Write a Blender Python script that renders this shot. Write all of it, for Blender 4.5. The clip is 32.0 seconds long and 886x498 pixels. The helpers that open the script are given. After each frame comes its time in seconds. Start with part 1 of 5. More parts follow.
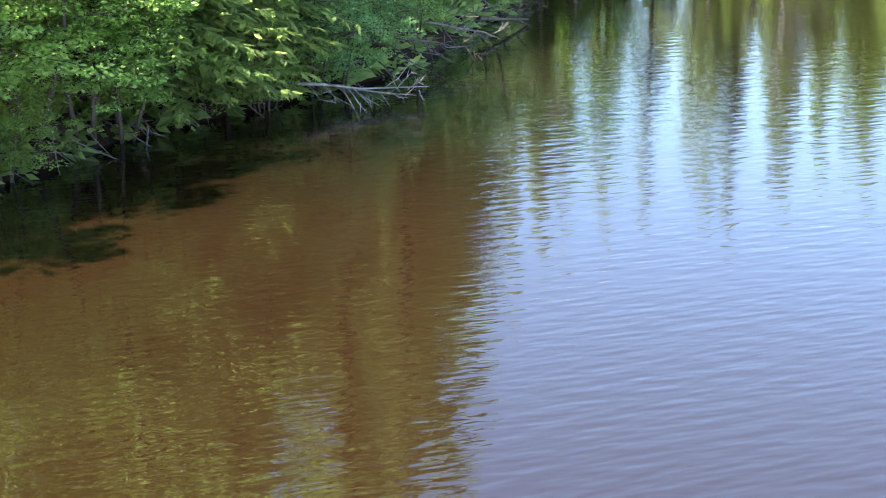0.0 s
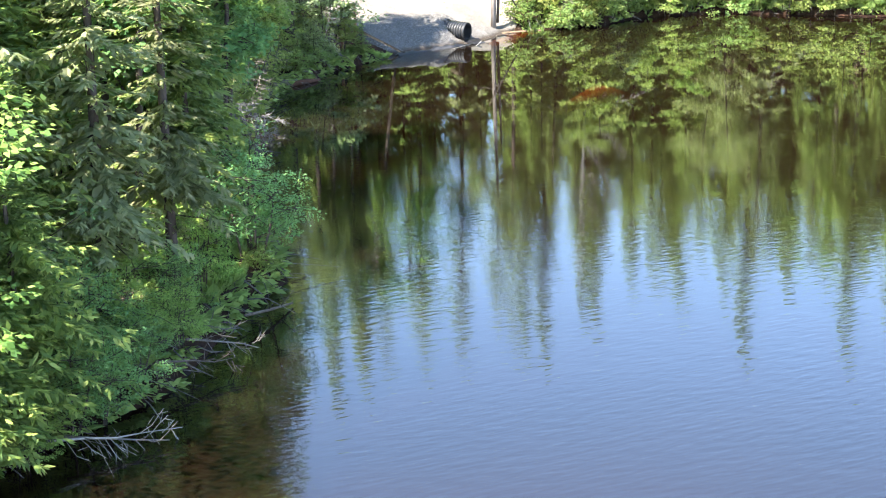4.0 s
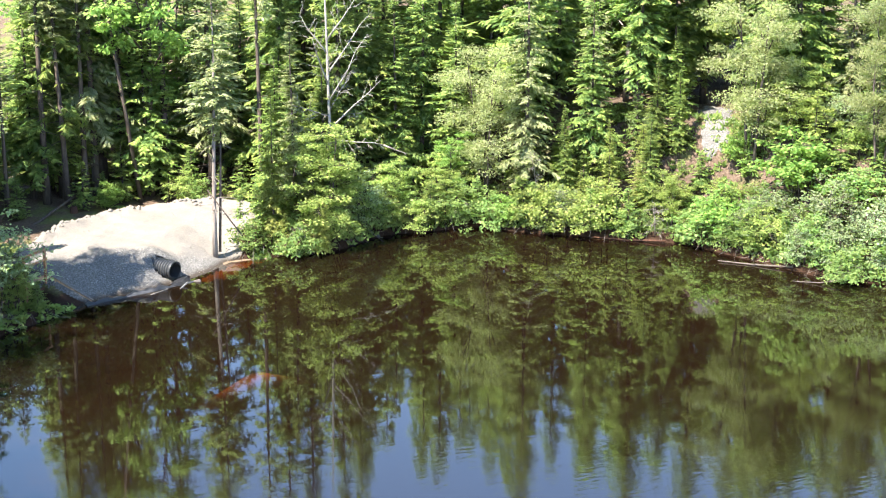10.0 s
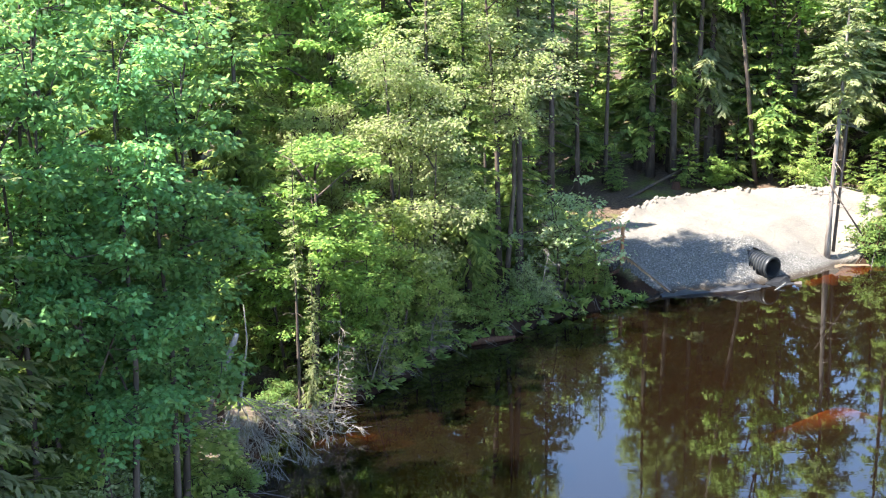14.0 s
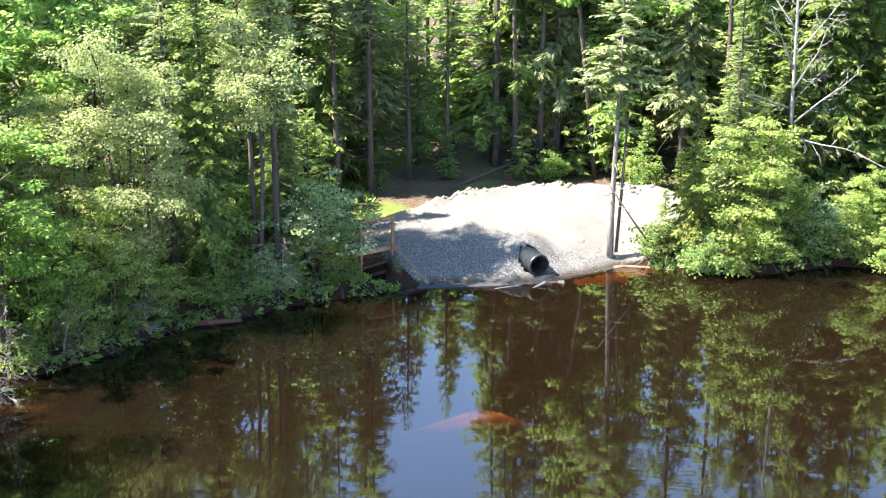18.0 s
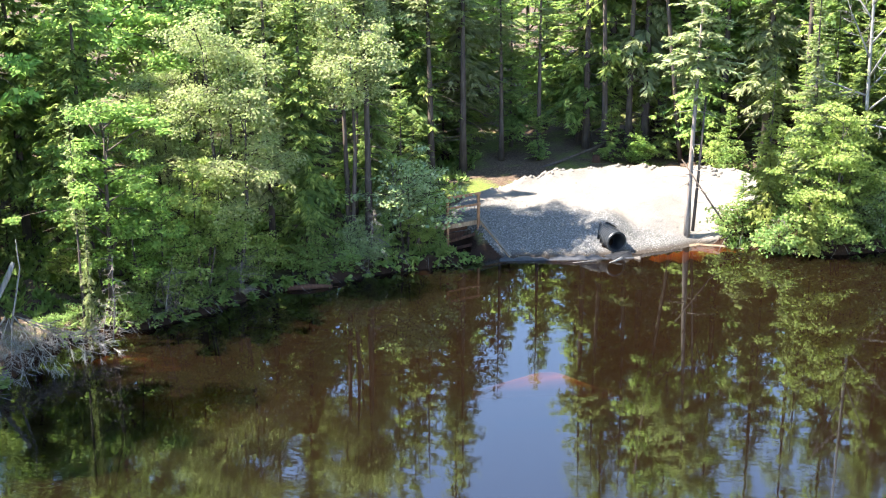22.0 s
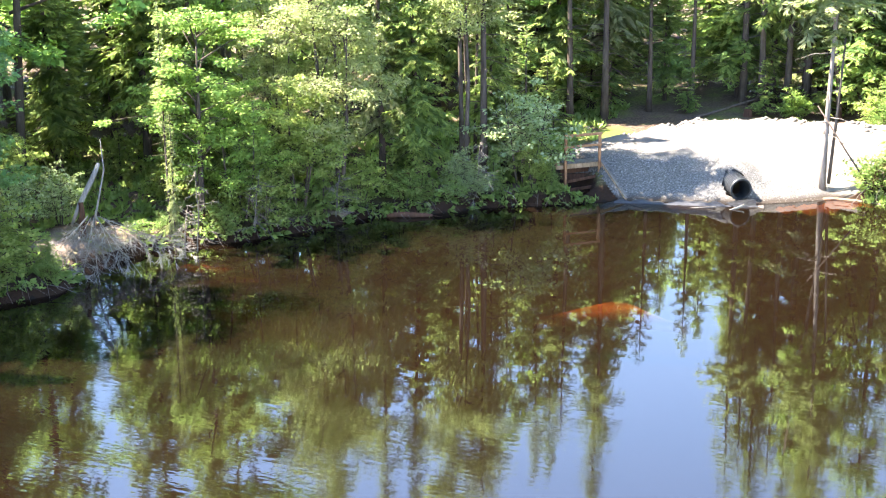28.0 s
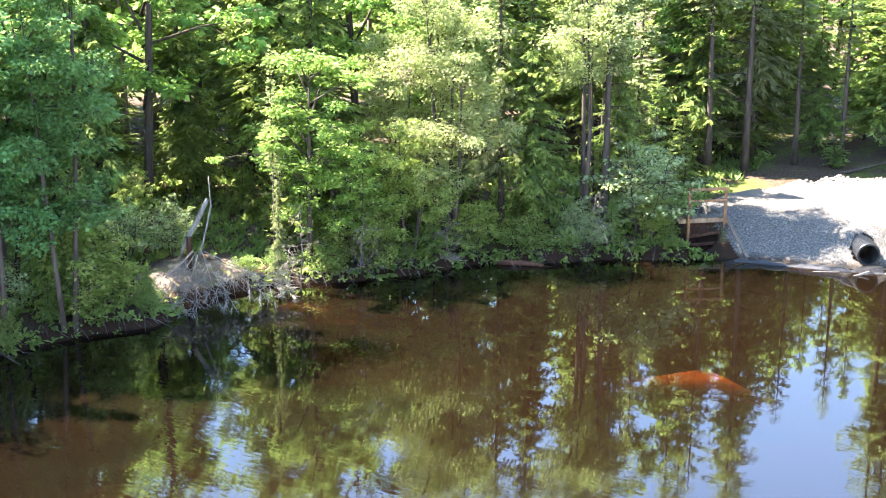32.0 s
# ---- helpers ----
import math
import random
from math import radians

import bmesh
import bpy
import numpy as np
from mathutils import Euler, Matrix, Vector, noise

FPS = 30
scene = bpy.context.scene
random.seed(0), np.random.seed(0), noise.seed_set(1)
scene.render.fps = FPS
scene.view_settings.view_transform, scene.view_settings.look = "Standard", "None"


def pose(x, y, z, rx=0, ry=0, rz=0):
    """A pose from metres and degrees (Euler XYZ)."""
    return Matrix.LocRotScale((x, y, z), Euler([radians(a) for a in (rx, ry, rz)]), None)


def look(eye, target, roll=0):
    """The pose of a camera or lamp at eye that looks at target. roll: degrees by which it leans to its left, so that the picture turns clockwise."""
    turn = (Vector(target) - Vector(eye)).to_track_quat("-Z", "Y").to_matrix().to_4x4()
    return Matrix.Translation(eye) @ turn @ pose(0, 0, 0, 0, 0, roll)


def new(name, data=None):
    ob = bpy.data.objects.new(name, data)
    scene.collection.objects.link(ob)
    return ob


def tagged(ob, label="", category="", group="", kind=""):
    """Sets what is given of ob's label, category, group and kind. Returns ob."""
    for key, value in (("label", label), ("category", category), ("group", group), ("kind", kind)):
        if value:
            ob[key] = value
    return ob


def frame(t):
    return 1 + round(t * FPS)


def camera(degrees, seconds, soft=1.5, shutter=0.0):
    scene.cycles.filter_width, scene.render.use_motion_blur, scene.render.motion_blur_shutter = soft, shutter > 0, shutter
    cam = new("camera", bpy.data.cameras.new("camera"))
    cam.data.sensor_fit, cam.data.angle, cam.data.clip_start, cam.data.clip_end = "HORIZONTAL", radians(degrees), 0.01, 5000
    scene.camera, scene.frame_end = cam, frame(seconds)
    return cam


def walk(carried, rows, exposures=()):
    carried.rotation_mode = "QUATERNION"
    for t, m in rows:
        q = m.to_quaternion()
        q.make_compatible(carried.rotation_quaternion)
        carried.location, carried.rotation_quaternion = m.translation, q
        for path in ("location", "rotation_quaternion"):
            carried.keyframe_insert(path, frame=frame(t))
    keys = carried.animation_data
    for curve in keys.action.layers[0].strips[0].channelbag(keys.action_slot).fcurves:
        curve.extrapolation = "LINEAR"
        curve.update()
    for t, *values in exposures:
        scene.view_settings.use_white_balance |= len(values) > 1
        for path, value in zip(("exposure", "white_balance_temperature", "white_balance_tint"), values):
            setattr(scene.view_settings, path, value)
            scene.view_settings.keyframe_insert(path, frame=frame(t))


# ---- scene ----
cam = camera(31.41, 32.0, soft=1.1)
# seconds; place; degrees to the right of +y, up, and of roll
PATH = [
    (0, -31.26, -53.62, 4.91, 20.38, -18.03, 0.43),
    (0.5, -32.03, -51.81, 4.58, 24.80, -16.08, -0.79),
    (1, -32.31, -51.68, 5.06, 26.01, -15.51, -1.13),
    (1.5, -32.21, -51.97, 6.01, 25.83, -15.47, -0.59),
    (2, -32.23, -52.08, 6.96, 25.98, -15.34, -0.82),
    (2.5, -32.10, -52.38, 8.04, 25.54, -15.34, -0.67),
    (4.5, -27.84, -56.64, 9.90, 25.96, -16.07, -0.65),
    (5, -24.86, -59.02, 11.22, 26.06, -16.28, -0.45),
    (5.5, -22.17, -61.28, 13.51, 25.99, -16.54, -0.31),
    (6, -20.86, -62.51, 15.22, 25.80, -16.27, -0.26),
    (6.5, -21.08, -62.69, 16.70, 24.88, -16.14, 0.01),
    (7, -21.27, -62.86, 17.70, 24.42, -16.04, 0.17),
    (7.5, -21.23, -62.97, 17.91, 24.63, -16.07, 0.10),
    (8, -21.07, -62.45, 17.91, 24.94, -16.17, 0.11),
    (8.5, -20.42, -61.34, 17.93, 25.09, -16.17, 0.17),
    (9, -19.32, -59.86, 17.75, 25.03, -16.02, -0.02),
    (9.5, -18.44, -57.52, 17.58, 25.34, -15.88, 0.12),
    (10, -17.05, -54.88, 17.40, 25.45, -15.67, 0.10),
    (10.5, -15.64, -52.04, 17.02, 25.32, -15.62, 0.01),
    (11, -14.33, -49.47, 16.36, 25.24, -15.68, -0.06),
    (11.5, -12.97, -47.40, 15.67, 24.54, -15.76, -0.29),
    (12, -12.62, -46.67, 15.10, 21.44, -15.65, -0.12),
    (12.5, -12.53, -46.75, 14.96, 14.27, -15.61, 0.20),
    (13, -12.32, -46.72, 15.20, 8.45, -15.95, -0.26),
    (13.5, -12.30, -46.85, 15.03, 2.74, -15.96, 0.03),
    (15.5, -9.77, -47.06, 15.40, -1.94, -16.81, -0.52),
    (16, -7.61, -47.09, 15.49, -2.38, -16.99, -0.52),
    (16.5, -6.54, -46.56, 15.48, -0.45, -17.21, 0.45),
    (17, -4.06, -46.65, 15.97, -0.59, -17.72, 0.69),
    (17.5, -0.50, -47.17, 16.57, -3.28, -18.04, 0.56),
    (18, 2.33, -47.35, 16.75, -8.29, -17.93, 0.19),
    (18.5, 3.39, -47.61, 16.86, -11.88, -17.89, -0.14),
    (19, 3.73, -47.64, 16.79, -13.56, -17.83, -0.31),
    (19.5, 3.58, -47.55, 16.77, -13.52, -17.96, -0.17),
    (20, 3.67, -47.56, 16.86, -13.46, -18.02, -0.09),
    (20.5, 3.80, -47.77, 16.92, -13.44, -18.05, -0.15),
    (21, 4.10, -48.50, 17.02, -13.54, -18.12, -0.19),
    (21.5, 4.47, -49.51, 16.95, -13.59, -18.14, -0.35),
    (22, 4.50, -49.95, 17.01, -13.39, -18.15, -0.21),
    (22.5, 4.63, -50.16, 16.78, -13.33, -18.02, -0.41),
    (23, 4.99, -50.22, 16.30, -13.63, -18.17, -0.46),
    (23.5, 5.14, -50.18, 15.69, -13.75, -18.27, -0.54),
    (24, 5.40, -50.15, 15.29, -14.00, -18.37, -0.72),
    (24.5, 5.66, -50.13, 14.88, -14.20, -18.42, -0.83),
    (26.5, 7.70, -49.28, 13.67, -15.11, -17.05, -0.89),
    (27, 8.62, -48.70, 13.86, -18.57, -17.28, -0.73),
    (27.5, 9.67, -48.07, 13.90, -21.74, -17.32, -0.64),
    (28, 10.23, -47.48, 13.88, -24.73, -17.34, -0.48),
    (28.5, 11.74, -46.74, 14.15, -27.88, -17.53, -0.52),
    (29, 12.67, -46.13, 14.16, -29.25, -17.48, -0.58),
    (29.5, 12.98, -45.72, 14.16, -32.63, -17.44, -0.47),
    (30, 13.10, -45.53, 14.00, -33.72, -17.24, -0.35),
    (30.5, 13.19, -45.37, 13.83, -33.39, -17.01, -0.32),
    (31, 13.12, -45.30, 13.82, -33.22, -17.01, -0.20),
    (31.5, 13.22, -45.17, 14.18, -33.41, -17.18, -0.16),
    (32, 13.35, -44.95, 14.84, -33.69, -16.90, -0.00),
]


def aim(x, y, z, right, up, roll):
    a, e = radians(right), radians(up)
    return look((x, y, z), (x + math.sin(a) * math.cos(e), y + math.cos(a) * math.cos(e), z + math.sin(e)), roll)


walk(cam, [(t, aim(*p)) for t, *p in PATH], [(0, 3.1, 6650, 15), (5, 3.1, 6600, 14), (8, 3.05, 6600, 14), (11, 2.8, 6550, 13), (16, 3.0, 6500, 13), (22.5, 3.1, 6550, 14), (24, 3.55, 6800, 16), (32, 3.75, 6900, 17)])

# ---- light ----
SUN_UP = radians(55)
SUN_DIR = Vector((0.951, 0.309, 0)).normalized() * math.cos(SUN_UP) + Vector((0, 0, -math.sin(SUN_UP)))
world = bpy.data.worlds.new("daylight")
scene.world = world
world.use_nodes = True
wn, wl = world.node_tree.nodes, world.node_tree.links
sky = wn.new("ShaderNodeTexSky")
sky.sky_type, sky.sun_disc = "NISHITA", False
sky.sun_elevation = SUN_UP
sky.sun_rotation = math.atan2(-SUN_DIR.x, -SUN_DIR.y)
wn["Background"].inputs["Strength"].default_value = 0.115
sky.dust_density, sky.ozone_density, sky.air_density = 0.0, 3.0, 1.0
wl.new(sky.outputs["Color"], wn["Background"].inputs["Color"])
sun = new("sun", bpy.data.lights.new("sun", "SUN"))
sun.data.energy, sun.data.angle, sun.data.color = 5.0, radians(0.55), (1.0, 0.95, 0.86)
sun.matrix_world = SUN_DIR.to_track_quat("-Z", "Y").to_matrix().to_4x4()


# ---- materials ----
def material(name, rough=0.8, spec=0.3):
    m = bpy.data.materials.new(name)
    m.use_nodes = True
    b = m.node_tree.nodes["Principled BSDF"]
    b.inputs["Roughness"].default_value = rough
    b.inputs["Specular IOR Level"].default_value = spec
    return m, m.node_tree.nodes, m.node_tree.links, b


def noise_node(nodes, links, scale, detail=4, rough=0.6, coords=None, stretch=None):
    n = nodes.new("ShaderNodeTexNoise")
    n.inputs["Scale"].default_value, n.inputs["Detail"].default_value, n.inputs["Roughness"].default_value = scale, detail, rough
    if coords is None:
        coords = nodes.new("ShaderNodeNewGeometry").outputs["Position"]
    if stretch:
        mp = nodes.new("ShaderNodeMapping")
        mp.inputs["Scale"].default_value = stretch
        links.new(coords, mp.inputs["Vector"])
        coords = mp.outputs["Vector"]
    links.new(coords, n.inputs["Vector"])
    return n.outputs["Fac"]


def ramp(nodes, links, fac, stops):
    r = nodes.new("ShaderNodeValToRGB")
    while len(r.color_ramp.elements) < len(stops):
        r.color_ramp.elements.new(0.5)
    for e, (p, c) in zip(r.color_ramp.elements, stops):
        e.position, e.color = p, (*c, 1)
    links.new(fac, r.inputs["Fac"])
    return r.outputs["Color"]


def mix(nodes, links, fac, a, b, blend="MIX"):
    m = nodes.new("ShaderNodeMix")
    m.data_type, m.blend_type = "RGBA", blend
    for k, v in ((0, fac), (6, a), (7, b)):
        if isinstance(v, (int, float)):
            m.inputs[k].default_value = v
        elif isinstance(v, tuple):
            m.inputs[k].default_value = (*v, 1)
        else:
            links.new(v, m.inputs[k])
    return m.outputs[2]


def bump(nodes, links, fac, bsdf, strength, distance):
    b = nodes.new("ShaderNodeBump")
    b.inputs["Strength"].default_value, b.inputs["Distance"].default_value = strength, distance
    links.new(fac, b.inputs["Height"])
    links.new(b.outputs["Normal"], bsdf.inputs["Normal"])


def leaf_material(name, dark, mid, light, rough=0.45, through_=0.35, spec=0.08):
    """Foliage: colour differs from leaf to leaf and from tree to tree; some light passes through."""
    m, n, l, b = material(name, rough + 0.12, spec)
    isl = n.new("ShaderNodeNewGeometry").outputs["Random Per Island"]
    dark, mid, light = [(r * 1.29 * k, g * 1.16 * k, b_ * 1.22 * k) for (r, g, b_), k in zip((dark, mid, light), (0.85, 1.28, 1.36))]
    col = ramp(n, l, isl, [(0.0, dark), (0.5, mid), (1.0, light)])
    big = noise_node(n, l, 0.9, 3)
    col = mix(n, l, big, col, mix(n, l, 0.35, col, dark))
    rnd = n.new("ShaderNodeObjectInfo").outputs["Random"]
    hsv = n.new("ShaderNodeHueSaturation")
    mr = n.new("ShaderNodeMapRange")
    mr.inputs["To Min"].default_value, mr.inputs["To Max"].default_value = 0.75, 1.25
    l.new(rnd, mr.inputs["Value"])
    l.new(mr.outputs["Result"], hsv.inputs["Value"])
    mr2 = n.new("ShaderNodeMapRange")
    mr2.inputs["To Min"].default_value, mr2.inputs["To Max"].default_value = 0.488, 0.512
    l.new(rnd, mr2.inputs["Value"])
    l.new(mr2.outputs["Result"], hsv.inputs["Hue"])
    l.new(col, hsv.inputs["Color"])
    col = hsv.outputs["Color"]
    l.new(col, b.inputs["Base Color"])
    tr = n.new("ShaderNodeBsdfTranslucent")
    l.new(mix(n, l, 0.6, col, (0.41, 0.56, 0.15)), tr.inputs["Color"])
    ms = n.new("ShaderNodeMixShader")
    ms.inputs[0].default_value = through_ + 0.16
    l.new(b.outputs[0], ms.inputs[1])
    l.new(tr.outputs[0], ms.inputs[2])
    l.new(ms.outputs[0], n["Material Output"].inputs["Surface"])
    return m


def bark_material(name, dark, light, scale=9.0):
    m, n, l, b = material(name, 0.9, 0.15)
    f = noise_node(n, l, scale, 5, 0.7, stretch=(1, 1, 0.18))
    g = noise_node(n, l, 1.3, 3)
    col = ramp(n, l, f, [(0.3, dark), (0.7, light)])
    col = mix(n, l, g, col, mix(n, l, 0.5, col, tuple(c * 0.5 for c in dark)))
    l.new(col, b.inputs["Base Color"])
    bump(n, l, f, b, 0.8, 0.03)
    return m


FIR = leaf_material("fir_needles", (0.026, 0.054, 0.022), (0.068, 0.118, 0.036), (0.150, 0.205, 0.058), 0.5, 0.38)
SPRUCE = leaf_material("spruce_needles", (0.058, 0.078, 0.044), (0.115, 0.140, 0.072), (0.195, 0.215, 0.105), 0.55, 0.36)
CEDAR = leaf_material("cedar_foliage", (0.062, 0.086, 0.026), (0.125, 0.160, 0.042), (0.20, 0.225, 0.064), 0.5, 0.42)
MAPLE = leaf_material("maple_leaves", (0.032, 0.088, 0.024), (0.088, 0.190, 0.044), (0.205, 0.320, 0.078), 0.4, 0.48)
ALDER = leaf_material("alder_leaves", (0.058, 0.102, 0.030), (0.128, 0.185, 0.048), (0.265, 0.315, 0.095), 0.42, 0.46)
BIRCH = leaf_material("birch_leaves", (0.100, 0.122, 0.060), (0.168, 0.195, 0.092), (0.24, 0.262, 0.132), 0.45, 0.46)
ASPEN = leaf_material("aspen_leaves", (0.020, 0.070, 0.029), (0.048, 0.140, 0.050), (0.112, 0.238, 0.088), 0.4, 0.40)
WILLOW = leaf_material("willow_leaves", (0.062, 0.102, 0.055), (0.125, 0.172, 0.096), (0.21, 0.255, 0.145), 0.45, 0.42)
FERN = leaf_material("undergrowth_leaves", (0.042, 0.092, 0.032), (0.095, 0.168, 0.052), (0.195, 0.262, 0.082), 0.5, 0.48)
PALE_TIPS = {
    "fir_needles": leaf_material("paler_fir_needles", (0.075, 0.125, 0.034), (0.145, 0.205, 0.050), (0.235, 0.275, 0.078), 0.5, 0.42),
    "spruce_needles": leaf_material("paler_spruce_needles", (0.095, 0.120, 0.062), (0.165, 0.190, 0.090), (0.250, 0.265, 0.130), 0.55, 0.38),
    "cedar_foliage": leaf_material("paler_cedar_foliage", (0.105, 0.142, 0.038), (0.165, 0.205, 0.056), (0.235, 0.265, 0.085), 0.5, 0.44),
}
BARK = bark_material("conifer_bark", (0.035, 0.026, 0.020), (0.115, 0.092, 0.075))
BARK_PALE = bark_material("pale_bark", (0.095, 0.076, 0.064), (0.29, 0.25, 0.215))
DEADWOOD = bark_material("dead_wood", (0.075, 0.065, 0.055), (0.24, 0.215, 0.185), 14)
PALEWOOD = bark_material("bleached_twigs", (0.12, 0.11, 0.095), (0.33, 0.31, 0.275), 14)
DRIFT = bark_material("wet_driftwood", (0.045, 0.036, 0.028), (0.15, 0.125, 0.10), 14)
ROOT = bark_material("grey_roots", (0.05, 0.042, 0.036), (0.20, 0.18, 0.16), 12)
BROWNWOOD = bark_material("fallen_wood", (0.035, 0.016, 0.010), (0.12, 0.06, 0.036), 12)

# forest floor: needles, leaf litter, moss
FLOOR_M, n, l, b = material("forest_floor", 0.95, 0.1)
f1, f2, f3 = noise_node(n, l, 0.35, 5), noise_node(n, l, 14, 4, 0.7), noise_node(n, l, 1.1, 4)
col = ramp(n, l, f2, [(0.25, (0.016, 0.009, 0.006)), (0.5, (0.062, 0.044, 0.031)), (0.75, (0.16, 0.115, 0.085))])
col = mix(n, l, ramp(n, l, f1, [(0.5, (0, 0, 0)), (0.62, (1, 1, 1))]), col, ramp(n, l, f2, [(0.3, (0.03, 0.05, 0.012)), (0.7, (0.13, 0.15, 0.035))]))
col = mix(n, l, ramp(n, l, f3, [(0.55, (0, 0, 0)), (0.75, (0.7, 0.7, 0.7))]), col, (0.06, 0.035, 0.022))
sep = n.new("ShaderNodeSeparateXYZ")
l.new(n.new("ShaderNodeNewGeometry").outputs["Position"], sep.inputs[0])
# wet mud at the waterline, dark up the bank face to paint its shade
wet_shade = n.new("ShaderNodeMapRange")
wet_shade.inputs["From Min"].default_value, wet_shade.inputs["From Max"].default_value = 0.42, 0.26
l.new(sep.outputs["Z"], wet_shade.inputs["Value"])
col = mix(n, l, wet_shade.outputs["Result"], col, mix(n, l, f2, (0.006, 0.004, 0.003), (0.035, 0.018, 0.010)))
l.new(col, b.inputs["Base Color"])
bump(n, l, f2, b, 0.8, 0.05)

# pale crushed sand
SAND, n, l, b = material("pale_sand", 0.95, 0.15)
f1, f2, f3 = noise_node(n, l, 0.8, 4), noise_node(n, l, 26, 4, 0.75), noise_node(n, l, 5, 4)
col = ramp(n, l, f2, [(0.3, (0.075, 0.067, 0.058)), (0.55, (0.128, 0.117, 0.102)), (0.8, (0.21, 0.193, 0.170))])
col = mix(n, l, ramp(n, l, f1, [(0.45, (0, 0, 0)), (0.7, (0.55, 0.55, 0.55))]), col, (0.175, 0.146, 0.117))
sep = n.new("ShaderNodeSeparateXYZ")
l.new(n.new("ShaderNodeNewGeometry").outputs["Position"], sep.inputs[0])
edge = n.new("ShaderNodeMath")
edge.operation = "MULTIPLY_ADD"
edge.inputs[1].default_value = 1.6
l.new(f1, edge.inputs[0])
l.new(sep.outputs["Y"], edge.inputs[2])
# front slope: grey gravel, coloured darker than it is for the shade there
gravel_shade = n.new("ShaderNodeMapRange")
gravel_shade.inputs["From Min"].default_value, gravel_shade.inputs["From Max"].default_value = 4.3, 3.3
l.new(edge.outputs[0], gravel_shade.inputs["Value"])
col = mix(n, l, gravel_shade.outputs["Result"], col, ramp(n, l, noise_node(n, l, 17, 3, 0.7), [(0.3, (0.030, 0.029, 0.027)), (0.55, (0.098, 0.094, 0.086)), (0.75, (0.26, 0.25, 0.23))]))
damp = n.new("ShaderNodeMapRange")
damp.inputs["From Min"].default_value, damp.inputs["From Max"].default_value = 0.17, 0.05
l.new(sep.outputs["Z"], damp.inputs["Value"])
col = mix(n, l, damp.outputs["Result"], col, mix(n, l, f3, (0.016, 0.012, 0.009), (0.05, 0.04, 0.03)))
l.new(col, b.inputs["Base Color"])
hmix = mix(n, l, 0.5, f2, f3)
bump(n, l, hmix, b, 0.9, 0.05)

SOIL, n, l, b = material("pinkish_soil", 0.95, 0.12)
f1, f2 = noise_node(n, l, 2.2, 4), noise_node(n, l, 22, 4, 0.7)
col = ramp(n, l, f2, [(0.3, (0.060, 0.045, 0.034)), (0.55, (0.135, 0.104, 0.082)), (0.8, (0.23, 0.185, 0.150))])
col = mix(n, l, ramp(n, l, f1, [(0.5, (0, 0, 0)), (0.66, (0.85, 0.85, 0.85))]), col, (0.125, 0.130, 0.045))
l.new(col, b.inputs["Base Color"])
bump(n, l, f2, b, 0.9, 0.05)

# pond bed: dark mud
MUD, n, l, b = material("pond_mud", 0.9, 0.2)
l.new(ramp(n, l, noise_node(n, l, 0.6, 4), [(0.3, (0.003, 0.0018, 0.001)), (0.7, (0.008, 0.0045, 0.0025))]), b.inputs["Base Color"])
BAR, n, l, b = material("rusty_sand", 0.9, 0.2)
sep = n.new("ShaderNodeSeparateXYZ")
l.new(n.new("ShaderNodeNewGeometry").outputs["Position"], sep.inputs[0])
# sand darkens with depth, painting the light lost in the water
depth_fade = n.new("ShaderNodeMapRange")
depth_fade.inputs["From Min"].default_value, depth_fade.inputs["From Max"].default_value = -0.48, -0.12
l.new(sep.outputs["Z"], depth_fade.inputs["Value"])
beach = n.new("ShaderNodeMapRange")
beach.inputs["From Min"].default_value, beach.inputs["From Max"].default_value = -0.10, 0.0
l.new(sep.outputs["Z"], beach.inputs["Value"])
rust = mix(n, l, beach.outputs["Result"], ramp(n, l, noise_node(n, l, 2.5, 4), [(0.3, (0.40, 0.175, 0.045)), (0.7, (0.52, 0.265, 0.080))]), (0.115, 0.082, 0.052))
l.new(mix(n, l, depth_fade.outputs["Result"], (0.03, 0.014, 0.007), rust), b.inputs["Base Color"])

# tea-brown pond water: glossy skin over cloudy brown body
WATER, n, l, b = material("pond_water", 0.02, 0.5)
n.remove(b)
pos = n.new("ShaderNodeNewGeometry").outputs["Position"]
w1 = noise_node(n, l, 7.5, 1.5, 0.5, pos, (0.30, 1.0, 1))
w2 = noise_node(n, l, 0.5, 2, 0.5, pos)
wave = n.new("ShaderNodeBump")
wave.inputs["Distance"].default_value = 0.014
amount = n.new("ShaderNodeMapRange")
amount.inputs["From Min"].default_value, amount.inputs["From Max"].default_value = 0.85, 2.0
amount.inputs["To Min"].default_value, amount.inputs["To Max"].default_value = 0.04, 0.75
sepw = n.new("ShaderNodeSeparateXYZ")
l.new(pos, sepw.inputs[0])
fetch = n.new("ShaderNodeMath")
fetch.operation = "MULTIPLY_ADD"
fetch.inputs[1].default_value = -0.03
l.new(sepw.outputs["Y"], fetch.inputs[0])
l.new(noise_node(n, l, 0.09, 3, 0.6, pos), fetch.inputs[2])
l.new(fetch.outputs[0], amount.inputs["Value"])
l.new(amount.outputs["Result"], wave.inputs["Strength"])
l.new(mix(n, l, 0.3, w1, w2), wave.inputs["Height"])
body = n.new("ShaderNodeBsdfDiffuse")
peat = ramp(n, l, noise_node(n, l, 0.15, 3, 0.5, pos), [(0.3, (0.0062, 0.0039, 0.0021)), (0.7, (0.0080, 0.0051, 0.0028))])
